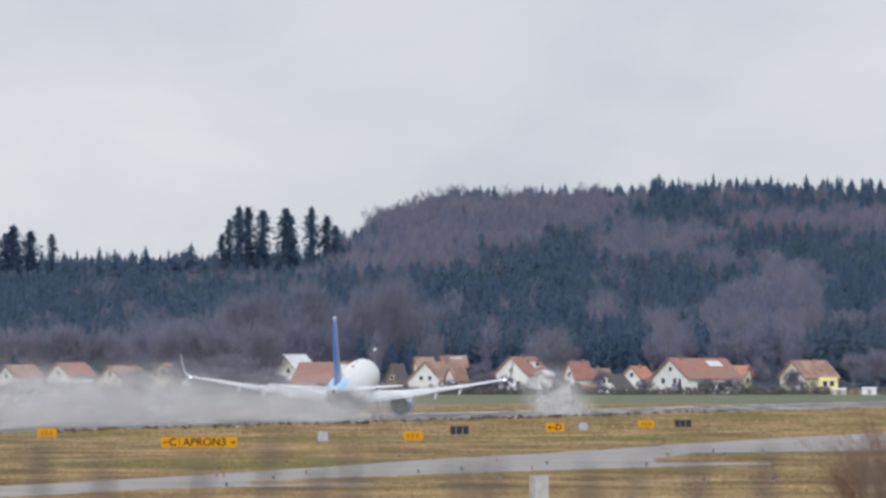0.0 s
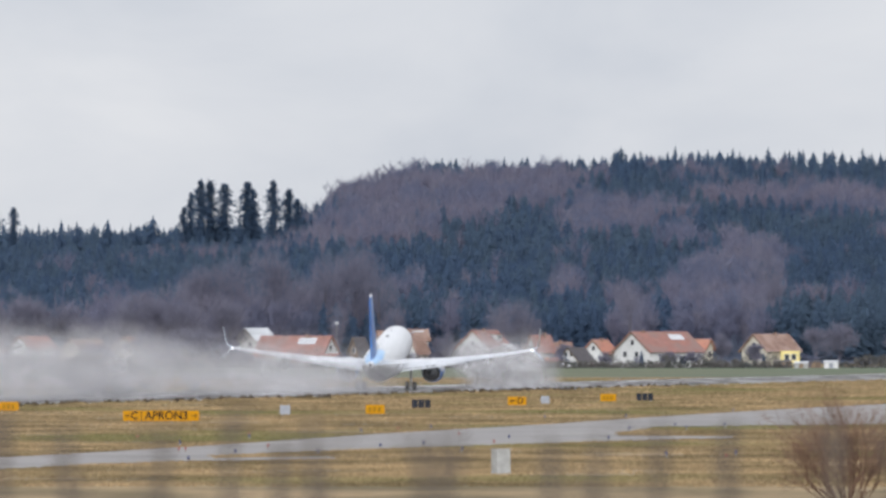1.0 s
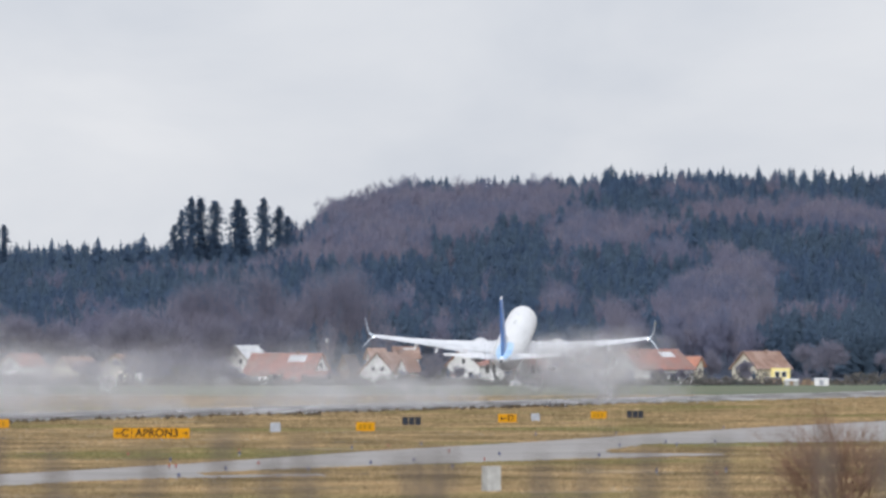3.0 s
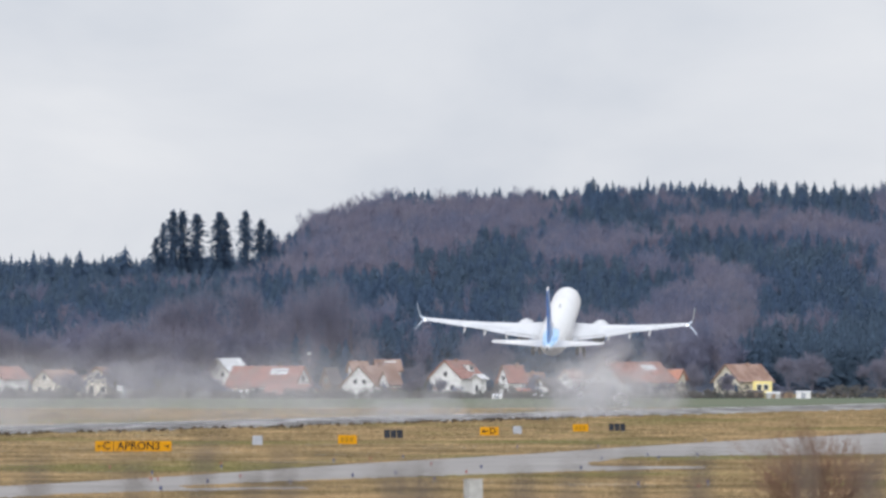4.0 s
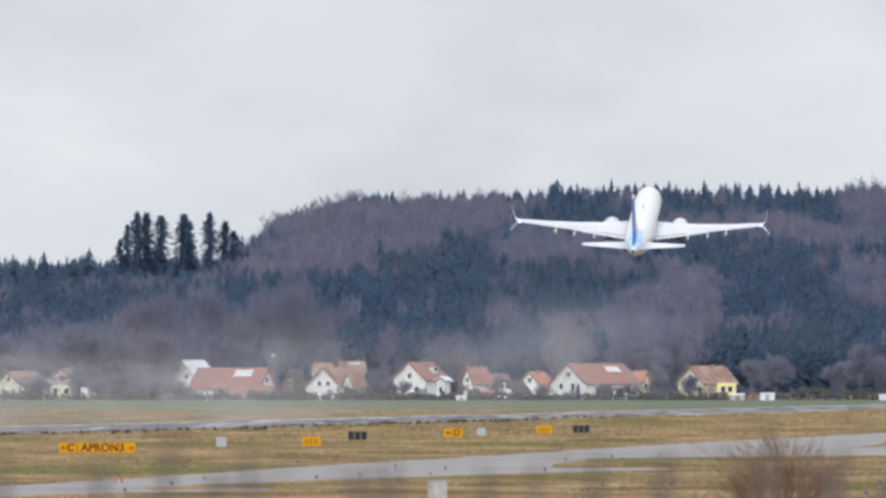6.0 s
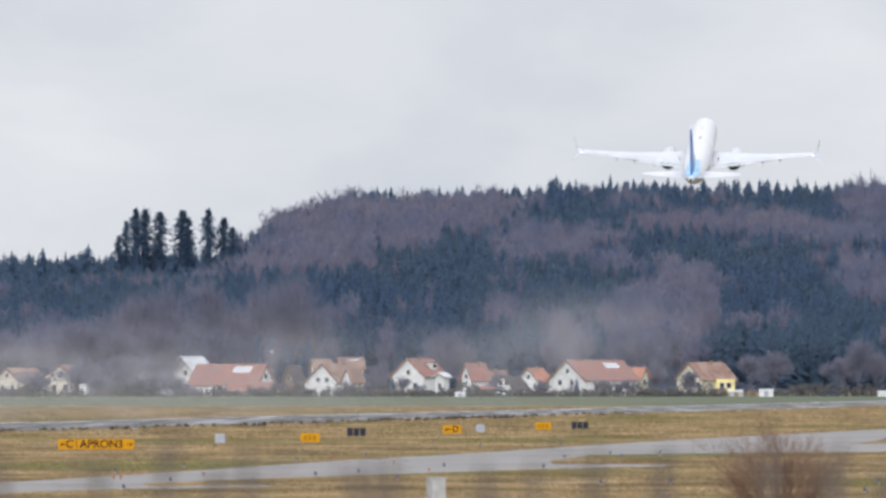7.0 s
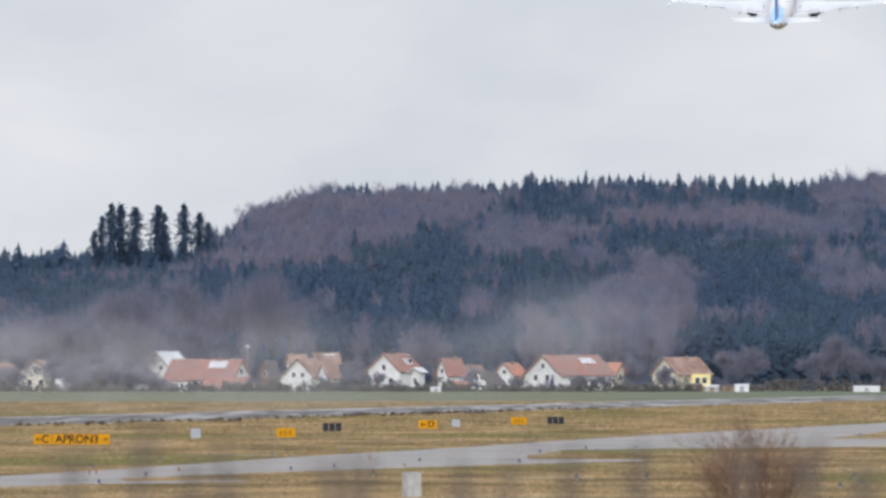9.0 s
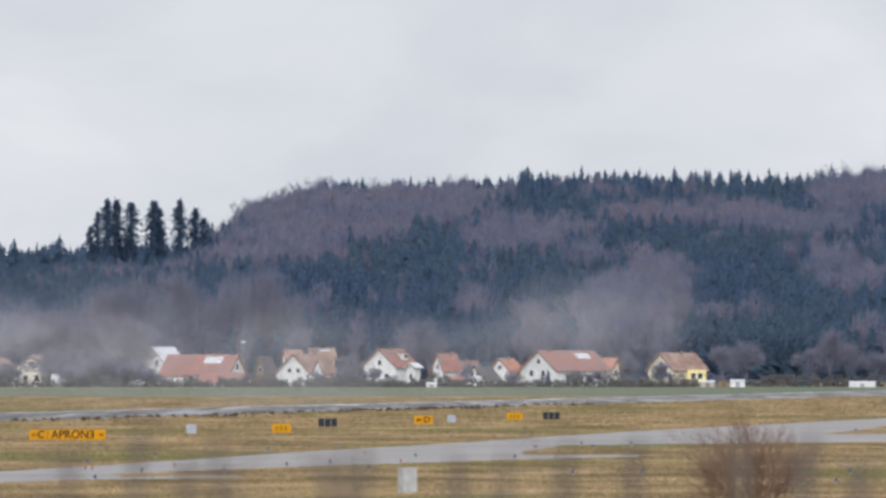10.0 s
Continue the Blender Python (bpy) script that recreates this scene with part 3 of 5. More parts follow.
def edge_light():
    e = empty("edge_light", pose(-18.3, 696, 0), "small dark taxiway edge light on a thin stem", "light", "taxiway edge lights")
    bm = bmesh.new()
    rod(bm, (0, 0, 0), (0, 0, 0.16), 0.035)
    part("stem", bm, "steel", e)
    bm = bmesh.new()
    rod(bm, (0, 0, 0.15), (0, 0, 0.19), 0.075, 0.075, 10)
    rod(bm, (0, 0, 0.19), (0, 0, 0.32), 0.065, 0.04, 10)
    part("lens", bm, "light_blue", e)
    part("base", boxed(-0.1, 0.1, -0.1, 0.1, 0, 0.03), "concrete", e)
    return e


e = edge_light()
for x, y in ((-14.2, 639.6), (-15.8, 745.6), (-15.4, 600), (-10.3, 639.6), (-10.3, 797.5), (-7.8, 677.4), (-5.8, 696), (-6.5, 834.4), (-3.6, 656), (-1.5, 741), (0.6, 947.4), (3.9, 732.6), (6.3, 954.5), (5.6, 818),
             (15.1, 1041), (9.1, 823.5), (11.9, 857), (6.0, 627), (9.3, 633), (19.0, 633), (18.3, 597), (16.9, 583), (8.7, 851), (31.2, 1024)):
    copy_thing(e, pose(x, y, 0))
r = empty("marker_stake", pose(-21.8, 741, 0), "small red marker stake in the grass", "stake", "red marker stakes")
bm = bmesh.new()
rod(bm, (0, 0, 0), (0, 0, 0.16), 0.02)
part("stake", bm, "wood", r)
bm = bmesh.new()
rod(bm, (0, 0, 0.14), (0, 0, 0.28), 0.05, 0.04, 8)
part("cap", bm, "light_red", r)
for x, y in ((-17.3, 656), (-17, 657), (-16.4, 773), (-13.4, 677), (-4.4, 768), (-2.2, 704), (8.6, 614.6), (23.6, 802), (-8.3, 813)):
    copy_thing(r, pose(x, y, 0))

# low white lights along both edges of the runway
n = empty("runway_light", pose(along(1180, 18.2), 1180, 0), "small pale runway edge light on a short stem", "light", "runway edge lights")
bm = bmesh.new()
rod(bm, (0, 0, 0), (0, 0, 0.2), 0.04)
part("stem", bm, "sign_yellow", n)
bm = bmesh.new()
rod(bm, (0, 0, 0.2), (0, 0, 0.42), 0.11, 0.07, 10)
part("lens", bm, "sign_grey", n)
for y in range(1240, 2100, 60):
    copy_thing(n, pose(along(y, 18.2), y, 0))
for y in range(1180, 2100, 60):
    copy_thing(n, pose(along(y, -18.8), y, 0))

# ---- the village ----
def slab_roof(w, d, eave, rise, over, thick, side):
    """One pitched side of a roof; ridge along x."""
    bm = bmesh.new()
    run = d / 2 + over
    drop = rise * over / (d / 2)
    a, b = Vector((0, 0, eave + rise)), Vector((0, side * run, eave - drop))
    up = Vector((0, side * rise, d / 2)).normalized() * thick
    xs = (-w / 2 - over, w / 2 + over)
    rings = [[(x, *(p.yz)) for p in (a, b, b + up, a + up * 1.0)] for x in xs]
    loft(bm, rings)
    return bm


def window(parent, m, w=1.1, h=1.3):
    """A window on a wall whose outward side is -y of m."""
    win = part("window", boxed(-w / 2 - 0.1, w / 2 + 0.1, -0.06, 0.02, -h / 2 - 0.1, h / 2 + 0.1, 0.0), "wall_white", parent)
    win.matrix_basis = m
    pane = part("pane", boxed(-w / 2, w / 2, -0.075, -0.06, -h / 2, h / 2), "glass_dark", win)
    return win


def house(x, y, g, l, eave, ridge_z, ang, right=False, wall="wall_white", roof="roof_red", label="", wins=(), gwins=(), chimney=None, solar=None, lower=None, dormer=None, base=0.0):
    """A gabled house whose near corner stands at x, y. g, l: how broad gable and long side look from the airfield; ang: the turn of its ridge.
    right: its right gable is seen, else its left."""
    a = radians(ang)
    d, w = g / math.sin(a), l / math.cos(a)
    cx, cy = (w / 2 if right else -w / 2), -d / 2
    m = pose(0, 0, 0, 0, 0, -ang if right else ang)
    o = Vector((x, y, base)) - m @ Vector((cx, cy, 0))
    h = empty("house", Matrix.Translation(o) @ m, label, "house")
    rise = ridge_z - eave
    bm = bmesh.new()
    loft(bm, [[(s * w / 2, -d / 2, 0), (s * w / 2, d / 2, 0), (s * w / 2, d / 2, eave), (s * w / 2, 0, ridge_z), (s * w / 2, -d / 2, eave)] for s in (-1, 1)])
    part("wall", bm, wall, h)
    for s in (-1, 1):
        part("roof", slab_roof(w, d, eave + 0.02, rise, 0.55, 0.22, s), roof, h)
    gx = (w / 2 if right else -w / 2)
    gm = pose(gx, 0, 0, 0, 0, 90 if right else -90)
    for u, z, ww, hh in gwins:
        window(h, gm @ pose(u * d, 0, z), ww, hh)
    for u, z, ww, hh in wins:
        window(h, pose(u * w, -d / 2, z), ww, hh)
    # barge boards on the seen gable and a gutter along the eave
    for s in (-1, 1):
        bm = bmesh.new()
        run = d / 2 + 0.5
        loft(bm, [[(gx * (1 + 0.9 / w) + q, 0, ridge_z - 0.02), (gx * (1 + 0.9 / w) + q, s * run, ridge_z - 0.02 - rise * run / (d / 2)), (gx * (1 + 0.9 / w) + q, s * run, ridge_z - 0.25 - rise * run / (d / 2)), (gx * (1 + 0.9 / w) + q, 0, ridge_z - 0.27)] for q in (-0.04, 0.04)])
        part("barge_board", bm, "wood", h)
    bm = bmesh.new()
    zg = eave - rise * 0.5 / (d / 2)
    rod(bm, (-w / 2 - 0.5, -d / 2 - 0.6, zg), (w / 2 + 0.5, -d / 2 - 0.6, zg), 0.07, seg=6)
    part("gutter", bm, "steel", h)
    if chimney is not None:
        cxp = chimney * w
        c = part("chimney", boxed(cxp - 0.28, cxp + 0.28, -0.8, -0.3, ridge_z - 1.0, ridge_z + 0.5, 0.03), "roof_brown", h)
        part("chimney_cap", boxed(cxp - 0.34, cxp + 0.34, -0.86, -0.24, ridge_z + 0.5, ridge_z + 0.58), "roof_dark", c)
    slope = math.degrees(math.atan2(rise, d / 2))
    if solar:
        u, v, sw, sh = solar
        n = 4
        for i in range(n):
            # Solar panels get a pale base colour in place of their sky glint.
            p = part("roof_panel", boxed(-sw / n / 2 + 0.03, sw / n / 2 - 0.03, -sh / 2, sh / 2, 0.24, 0.3), "roof_pale", h, "roof panel with its glint painted pale")
            p.matrix_basis = pose(u * w + (i - 1.5) * sw / n, -v * d / 2, eave + rise * (1 - v), slope)
    if dormer:
        u, dw, dh = dormer
        zd = eave + rise * 0.35
        q = part("dormer", boxed(u * w - dw / 2, u * w + dw / 2, -d * 0.38, -d * 0.1, zd, zd + dh, 0.0), wall, h)
        bm = bmesh.new()
        box(bm, u * w - dw / 2 - 0.3, u * w + dw / 2 + 0.3, -d * 0.42, -d * 0.05, zd + dh, zd + dh + 0.18)
        part("dormer_roof", bm, roof, q)
        window(q, pose(u * w, -d * 0.38, zd + dh * 0.55), dw * 0.6, dh * 0.5)
    return h


W2 = ((-0.2, 1.6, 1.1, 1.2), (0.2, 1.6, 1.1, 1.2))
house(-99.54, 2990, 5.86, 5.61, 3.38, 6.12, 38, False, "wall_cream", "roof_brown", "cream house with a faded brown roof", chimney=0.2, gwins=((0.0, 4.6, 0.9, 1.0), (-0.2, 1.8, 1.0, 1.2), (0.2, 1.8, 1.0, 1.2)), wins=W2)
house(-87.50, 3000, 7.00, 3.50, 4.25, 6.75, 58, False, "wall_cream", "roof_brown", "cream house with gable window beside dark hedge", gwins=((0.0, 4.9, 1.0, 1.1), (0.16, 1.9, 1.2, 1.3), (-0.2, 1.9, 1.1, 1.3)))
house(-62.93, 3095, 6.83, 4.38, 4.9, 8.8, 50, False, "wall_white", "roof_pale", "tall white house with pale metal roof", gwins=((0.15, 5.2, 0.9, 1.0),))
house(-47.50, 3000, 3.75, 15.00, 2.88, 7.00, 30, True, "wall_white", "roof_red", "long red-roofed farmhouse with pale roof panels", solar=(0.2, 0.3, 4.6, 1.9), wins=((-0.4, 1.7, 1.3, 1.3), (-0.25, 1.7, 1.3, 1.3), (-0.05, 1.7, 1.3, 1.3)), gwins=((0.0, 4.4, 1.0, 1.0),), chimney=0.18)
house(-45.27, 2985, 3.23, 8.71, 1.02, 3.01, 25, True, "wall_cream", "roof_red", "low red-roofed barn in front of the farmhouse", wins=((-0.2, 1.0, 1.4, 0.9),))
house(-40.04, 3060, 2.29, 2.04, 3.59, 6.78, 45, False, "wall_brown", "roof_dark", "dark timber house with a black-brown roof", gwins=((0.0, 3.8, 0.9, 0.9),))
house(-28.90, 2990, 7.97, 4.98, 2.76, 7.12, 55, False, "wall_white", "roof_brown", "white gabled house with big brown roof", gwins=((-0.12, 3.6, 0.9, 0.9), (0.12, 3.6, 0.9, 0.9)), wins=((0.1, 1.7, 1.2, 1.2), (0.36, 1.7, 1.0, 1.2)), chimney=0.3)
house(-26.31, 2978, 1.99, 2.48, 3.64, 5.87, 50, False, "wall_white", "roof_brown", "narrow white wing with a brown roof", gwins=((0.0, 2.0, 1.0, 1.1),))
house(-10.50, 3000, 7.00, 4.75, 4.62, 8.25, 55, False, "wall_white", "roof_red", "white house with reddish roof, dormer and porch", gwins=((0.0, 5.3, 0.9, 1.1), (-0.2, 2.3, 1.1, 1.2), (0.22, 2.3, 1.1, 1.2)), wins=((0.3, 1.8, 1.0, 1.2),), dormer=(0.15, 1.9, 1.5), chimney=-0.1)
house(-6.09, 2984, 1.86, 1.12, 4.38, 5.13, 50, False, "wall_white", "roof_pale", "small white porch with a pale roof", gwins=((0.0, 2.2, 0.8, 1.3),))
house(0.00, 3050, 2.29, 3.81, 4.11, 7.28, 40, False, "wall_white", "roof_red", "red-roofed house behind bare trees", gwins=((0.0, 4.4, 0.8, 0.9),), chimney=0.2)
house(3.58, 3065, 1.53, 4.60, 3.08, 5.63, 25, False, "wall_brown", "roof_brown", "brown house with dull roof", chimney=0.0)
house(2.23, 2975, 0.99, 3.22, 0.91, 2.15, 25, False, "wall_brown", "roof_orange", "low shed with bright orange roof")
house(9.20, 2985, 4.23, 3.23, 1.77, 4.38, 55, False, "wall_white", "roof_dark", "small white house with dark roof", gwins=((-0.14, 3.0, 0.8, 0.9), (0.14, 3.0, 0.8, 0.9), (0.0, 1.2, 0.9, 0.9)))
house(15.05, 3010, 4.77, 2.76, 3.37, 6.13, 55, False, "wall_white", "roof_orange", "white house with orange roof", gwins=((0.0, 4.3, 0.8, 0.9),), chimney=0.0)
house(25.21, 2995, 7.99, 11.73, 3.63, 7.87, 38, False, "wall_white", "roof_red", "large white house with red roof and roof panels", solar=(0.22, 0.3, 3.9, 2.0), gwins=((0.0, 5.6, 1.0, 1.0), (-0.2, 3.0, 1.1, 1.2), (0.12, 3.0, 1.1, 1.2)), wins=((-0.3, 1.7, 1.2, 1.3), (-0.05, 1.7, 1.2, 1.3), (0.12, 1.7, 2.2, 2.0), (0.36, 1.7, 1.2, 1.3)), chimney=-0.33)
house(37.88, 3030, 1.52, 2.78, 4.62, 6.26, 35, True, "wall_cream", "roof_orange", "small annex with orange roof", gwins=((0.0, 3.2, 0.9, 1.0),))
home = house(51.17, 3010, 5.52, 7.27, 3.87, 7.38, 40, False, "wall_cream", "roof_brown", "beige and yellow house with brown roof", gwins=((0.0, 5.0, 1.1, 1.1), (-0.15, 2.2, 1.1, 1.2)), chimney=0.1)
bay = part("bay", boxed(-2.1, 2.1, -2.0, 2.0, 0, 3.75), "wall_yellow", home, "yellow plastered bay")
bay.matrix_basis = home.matrix_world.inverted() @ pose(56.3, 3010.5, 0)
for u in (-0.75, 0.75):
    window(bay, pose(u, -2.0, 2.4), 1.0, 1.2)
house(-112.49, 3020, 5.03, 5.28, 4.37, 6.89, 45, False, "wall_white", "roof_red", "white house with weathered red roof", gwins=((0.0, 4.6, 0.9, 1.0),), wins=W2)
house(-124.04, 3010, 4.39, 5.64, 3.75, 6.38, 40, False, "wall_white", "roof_brown", "white house with brown roof among trees", gwins=((0.0, 4.2, 0.9, 1.0),), wins=W2)
house(-29.82, 3085, 1.03, 5.14, 6.66, 8.59, 25, False, "wall_white", "roof_brown", "white house with brown roof and narrow roof panels painted glint-pale", solar=(0.1, 0.3, 3.0, 0.4), gwins=((0.0, 5.0, 0.6, 0.7),))
house(-35.42, 3080, 1.03, 3.34, 6.41, 8.20, 25, False, "wall_white", "roof_brown", "white house with brown roof behind")

# ---- woods and trees ----
rng = np.random.default_rng(7)


def scraps(v, f, g, centre, size, n, flat=0.6):
    """Add n small triangles of foliage round a point."""
    for _ in range(n):
        c = np.array(centre) + g.normal(0, 0.55, 3) * size
        a, b = g.normal(0, 1, 3), g.normal(0, 1, 3)
        a[2] *= flat
        b[2] *= flat
        a, b = a / np.linalg.norm(a) * size, b / np.linalg.norm(b) * size
        k = len(v)
        v.extend((c + a, c + b, c - (a + b) * 0.6))
        f.append((k, k + 1, k + 2))


def conifer_mesh(n_tier=20, per=8, seed=0, slim=0.16, droop=0.5):
    """Corners and triangles of a spruce one metre high: tapered core and jagged whorls of drooping boughs."""
    g = np.random.default_rng(seed)
    v, f = [], []
    core = [np.array((slim * 0.5 * math.cos(t), slim * 0.5 * math.sin(t), 0.1)) for t in (2 * math.pi * i / 6 for i in range(6))]
    for i in range(6):
        k = len(v)
        v.extend((core[i], core[(i + 1) % 6], np.array((0, 0, 0.96))))
        f.append((k, k + 1, k + 2))
    k = len(v)
    v.extend((np.array((0.008, 0, 0.93)), np.array((-0.008, 0, 0.93)), np.array((g.normal(0, 0.004), 0, 1.0))))
    f.append((k, k + 1, k + 2))
    for t in range(n_tier):
        s = t / (n_tier - 1)
        z = 0.95 - 0.75 * s
        r = slim * (0.08 + 0.92 * s ** 0.55) * g.uniform(0.8, 1.15)
        off = g.uniform(0, 6.28)
        m = max(4, int(per * (0.5 + 0.6 * s)))
        for j in range(m):
            a = off + 2 * math.pi * (j + g.uniform(-0.35, 0.35)) / m
            rr = r * g.uniform(0.6, 1.25)
            c, q = math.cos(a), math.sin(a)
            w = rr * g.uniform(0.2, 0.36)
            mid = 0.6 * rr
            k = len(v)
            v.extend((np.array((0, 0, z + 0.03)), np.array((mid * c - w * q, mid * q + w * c, z - droop * mid - g.uniform(0, 0.03))), np.array((rr * c, rr * q, z - droop * rr - g.uniform(-0.01, 0.03))), np.array((mid * c + w * q, mid * q - w * c, z - droop * mid - g.uniform(0, 0.03)))))
            f.extend(((k, k + 1, k + 2), (k, k + 2, k + 3)))
    return np.array(v), np.array(f)


def pine_mesh(seed=0, reach=0.1, low=0.36):
    """An old fir one metre high: level layered boughs carrying ragged tufts, blunt at the top."""
    g = np.random.default_rng(seed)
    v, f = [], []
    for i in range(7):
        a, c = 2 * math.pi * i / 7, 2 * math.pi * (i + 1) / 7
        k = len(v)
        v.extend((np.array((0.45 * reach * math.cos(a), 0.45 * reach * math.sin(a), low - 0.1)), np.array((0.45 * reach * math.cos(c), 0.45 * reach * math.sin(c), low - 0.1)), np.array((0, 0, 0.97))))
        f.append((k, k + 1, k + 2))
    n = 21
    for t in range(n):
        s = t / (n - 1)
        z = 0.985 - (0.985 - low) * s
        r = reach * (0.22 + 0.85 * min(1, 2.6 * s) ** 0.8) * g.uniform(0.65, 1.2)
        for j in range(8):
            a = g.uniform(0, 6.28)
            rr = r * g.uniform(0.45, 1.1)
            for q in (0.25, 0.6, 1.0):
                scraps(v, f, g, (rr * q * math.cos(a), rr * q * math.sin(a), z + g.normal(0, 0.006) - 0.02 * q), 0.015, 5, 0.5)
    return np.array(v), np.array(f)


def bare_mesh(n=190, seed=0, spread=0.36, low=0.25, rod_w=0.008):
    """Corners and triangles of a leafless tree one metre high: rising limbs and a haze of fine twigs in an uneven crown."""
    g = np.random.default_rng(seed)
    v, f = [], []

    def needle(a, b, w0):
        side = np.cross(b - a, g.normal(0, 1, 3))
        side = side / (np.linalg.norm(side) + 1e-9) * w0
        k = len(v)
        v.extend((a - side, a + side, b))
        f.append((k, k + 1, k + 2))

    lobes = []
    for i in range(9):
        a = g.uniform(0, 6.28)
        r = spread * g.uniform(0.15, 0.72)
        z = low + (1 - low) * (0.30 + 0.52 * g.uniform(0, 1) * (1 - 0.35 * r / spread))
        c = np.array((r * math.cos(a), r * math.sin(a), z))
        lobes.append((c, g.uniform(0.30, 0.45)))
        root = np.array((0, 0, low * 0.6 + 0.25 * g.uniform(0, 1)))
        needle(root, c, 0.009)
        needle(root + np.array((0, 0, 0.02)), c + g.normal(0, 0.06, 3), 0.007)
    lobes.append((np.array((0, 0, low + (1 - low) * 0.74)), 0.42))
    for i in range(n):
        c, size = lobes[g.integers(len(lobes))]
        u = g.normal(0, 1, 3)
        u = u / np.linalg.norm(u) * g.uniform(0.15, 1.0) ** 0.6
        p = c + u * size * np.array((spread, spread, (1 - low) * 0.55))
        way = u * 0.05 + g.normal(0, 0.022, 3) + np.array((0, 0, 0.045))
        needle(p - way, p + way * g.uniform(0.5, 1.0), rod_w)
        needle(p - way * 0.4 + g.normal(0, 0.012, 3), p + way * 0.8 + g.normal(0, 0.03, 3), rod_w * 0.8)
    return np.array(v), np.array(f)


def wood(name, places, meshes, material, label, category="forest"):
    """One mesh of many trees: places are rows of x, y, z, height, breadth."""
    vs, fs, n = [], [], 0
    for x, y, z, h, b in places:
        v, f = meshes[rng.integers(len(meshes))]
        a = rng.uniform(0, 6.28)
        c, s = math.cos(a), math.sin(a)
        lean = rng.normal(0, 0.012, 2)
        q = np.empty_like(v)
        q[:, 0] = x + (v[:, 0] * c - v[:, 1] * s) * b + lean[0] * v[:, 2] * h
        q[:, 1] = y + (v[:, 0] * s + v[:, 1] * c) * b + lean[1] * v[:, 2] * h
        q[:, 2] = z + v[:, 2] * h
        vs.append(q)
        fs.append(f + n)
        n += len(v)
    ob = raw_mesh(name, np.concatenate(vs), np.concatenate(fs), material)
    return tagged(ob, label, category, kind="stuff")


CONIFERS = [conifer_mesh(seed=k, slim=0.15 + 0.015 * (k % 4)) for k in range(8)]
BARES = [bare_mesh(seed=20 + k, spread=0.28 + 0.03 * (k % 4)) for k in range(8)]
# rough, torn-looking old pines with gaps between the boughs
PINES = [pine_mesh(seed=60 + k) for k in range(5)]


# leafless stands on the slope: x, share of the way up, half breadth, half depth
STANDS = [(-50, 0.98, 17, 0.14), (-38, 0.74, 27, 0.2), (-4, 0.88, 20, 0.12), (24, 0.66, 20, 0.12), (74, 0.77, 26, 0.07), (100, 0.72, 24, 0.08), (56, 0.42, 9, 0.12), (42, 0.18, 14, 0.2),
          (103, 0.42, 8, 0.12), (8, 0.24, 5, 0.08), (120, 0.9, 16, 0.12), (-80, 0.10, 40, 0.1), (22, 0.08, 6, 0.1), (38, 0.5, 8, 0.06)]


def kind_at(x, y):
    """Above nought the wood is leafless, below it is spruce."""
    s = (y - 3080) / 1020
    v = max(1.05 - ((x - cx) / rx) ** 2 - ((s - cs) / rs) ** 2 for cx, cs, rx, rs in STANDS)
    return max(v, -0.5) + 0.9 * noise.noise(Vector((x * 0.05 + 3.1, y * 0.01, 0.3))) - 0.12


spruces, bares, lights = [], [], []
y = 3125.0
while y < 4150:
    half = y * 0.0335
    x = -half - 62
    while x < half + 12:
        px, py = x + rng.uniform(-2, 2), y + rng.uniform(-4, 4)
        z = height(px, py)
        k = kind_at(px, py) + rng.normal(0, 0.22)
        if k > 0:
            h = rng.uniform(12, 16.5)
            (lights if rng.random() < 0.15 else bares).append((px, py, z - 0.3, h, h * rng.uniform(0.8, 1.1)))
        else:
            h = rng.uniform(11, 15.2) * (1.12 if rng.random() < 0.15 else 1)
            spruces.append((px, py, z - 0.3, h, 15 * rng.uniform(0.9, 1.4)))
        x += rng.uniform(2.8, 4.8)
    y += 11.5
# Distance haze over the slope comes only from the tree colours.
wood("spruce_forest", spruces, CONIFERS, "spruce", "dense dark spruce forest covering the hill, bluer with painted haze")
wood("bare_forest", bares, BARES, "bare_twig_hazed", "brownish leafless winter woodland on the hill, violet with painted haze")
wood("pale_bare_forest", lights, BARES, "bare_pale_hazed", "paler grey-brown leafless trees among the spruces, haze-tinted")


def lone_tree(name, x, y, h, b, mesh, material, label, category="tree", z=None):
    v, f = mesh
    q = v * np.array((b, b, h))
    t = empty(name, pose(x, y, height(x, y) if z is None else z), label, category)
    crown = raw_mesh("crown", q, f, material)
    crown.parent = t
    bm = bmesh.new()
    rod(bm, (0, 0, -0.3), (0, 0, h * 0.62), h * 0.012, h * 0.005, 7)
    part("trunk", bm, "bark", t)
    return t

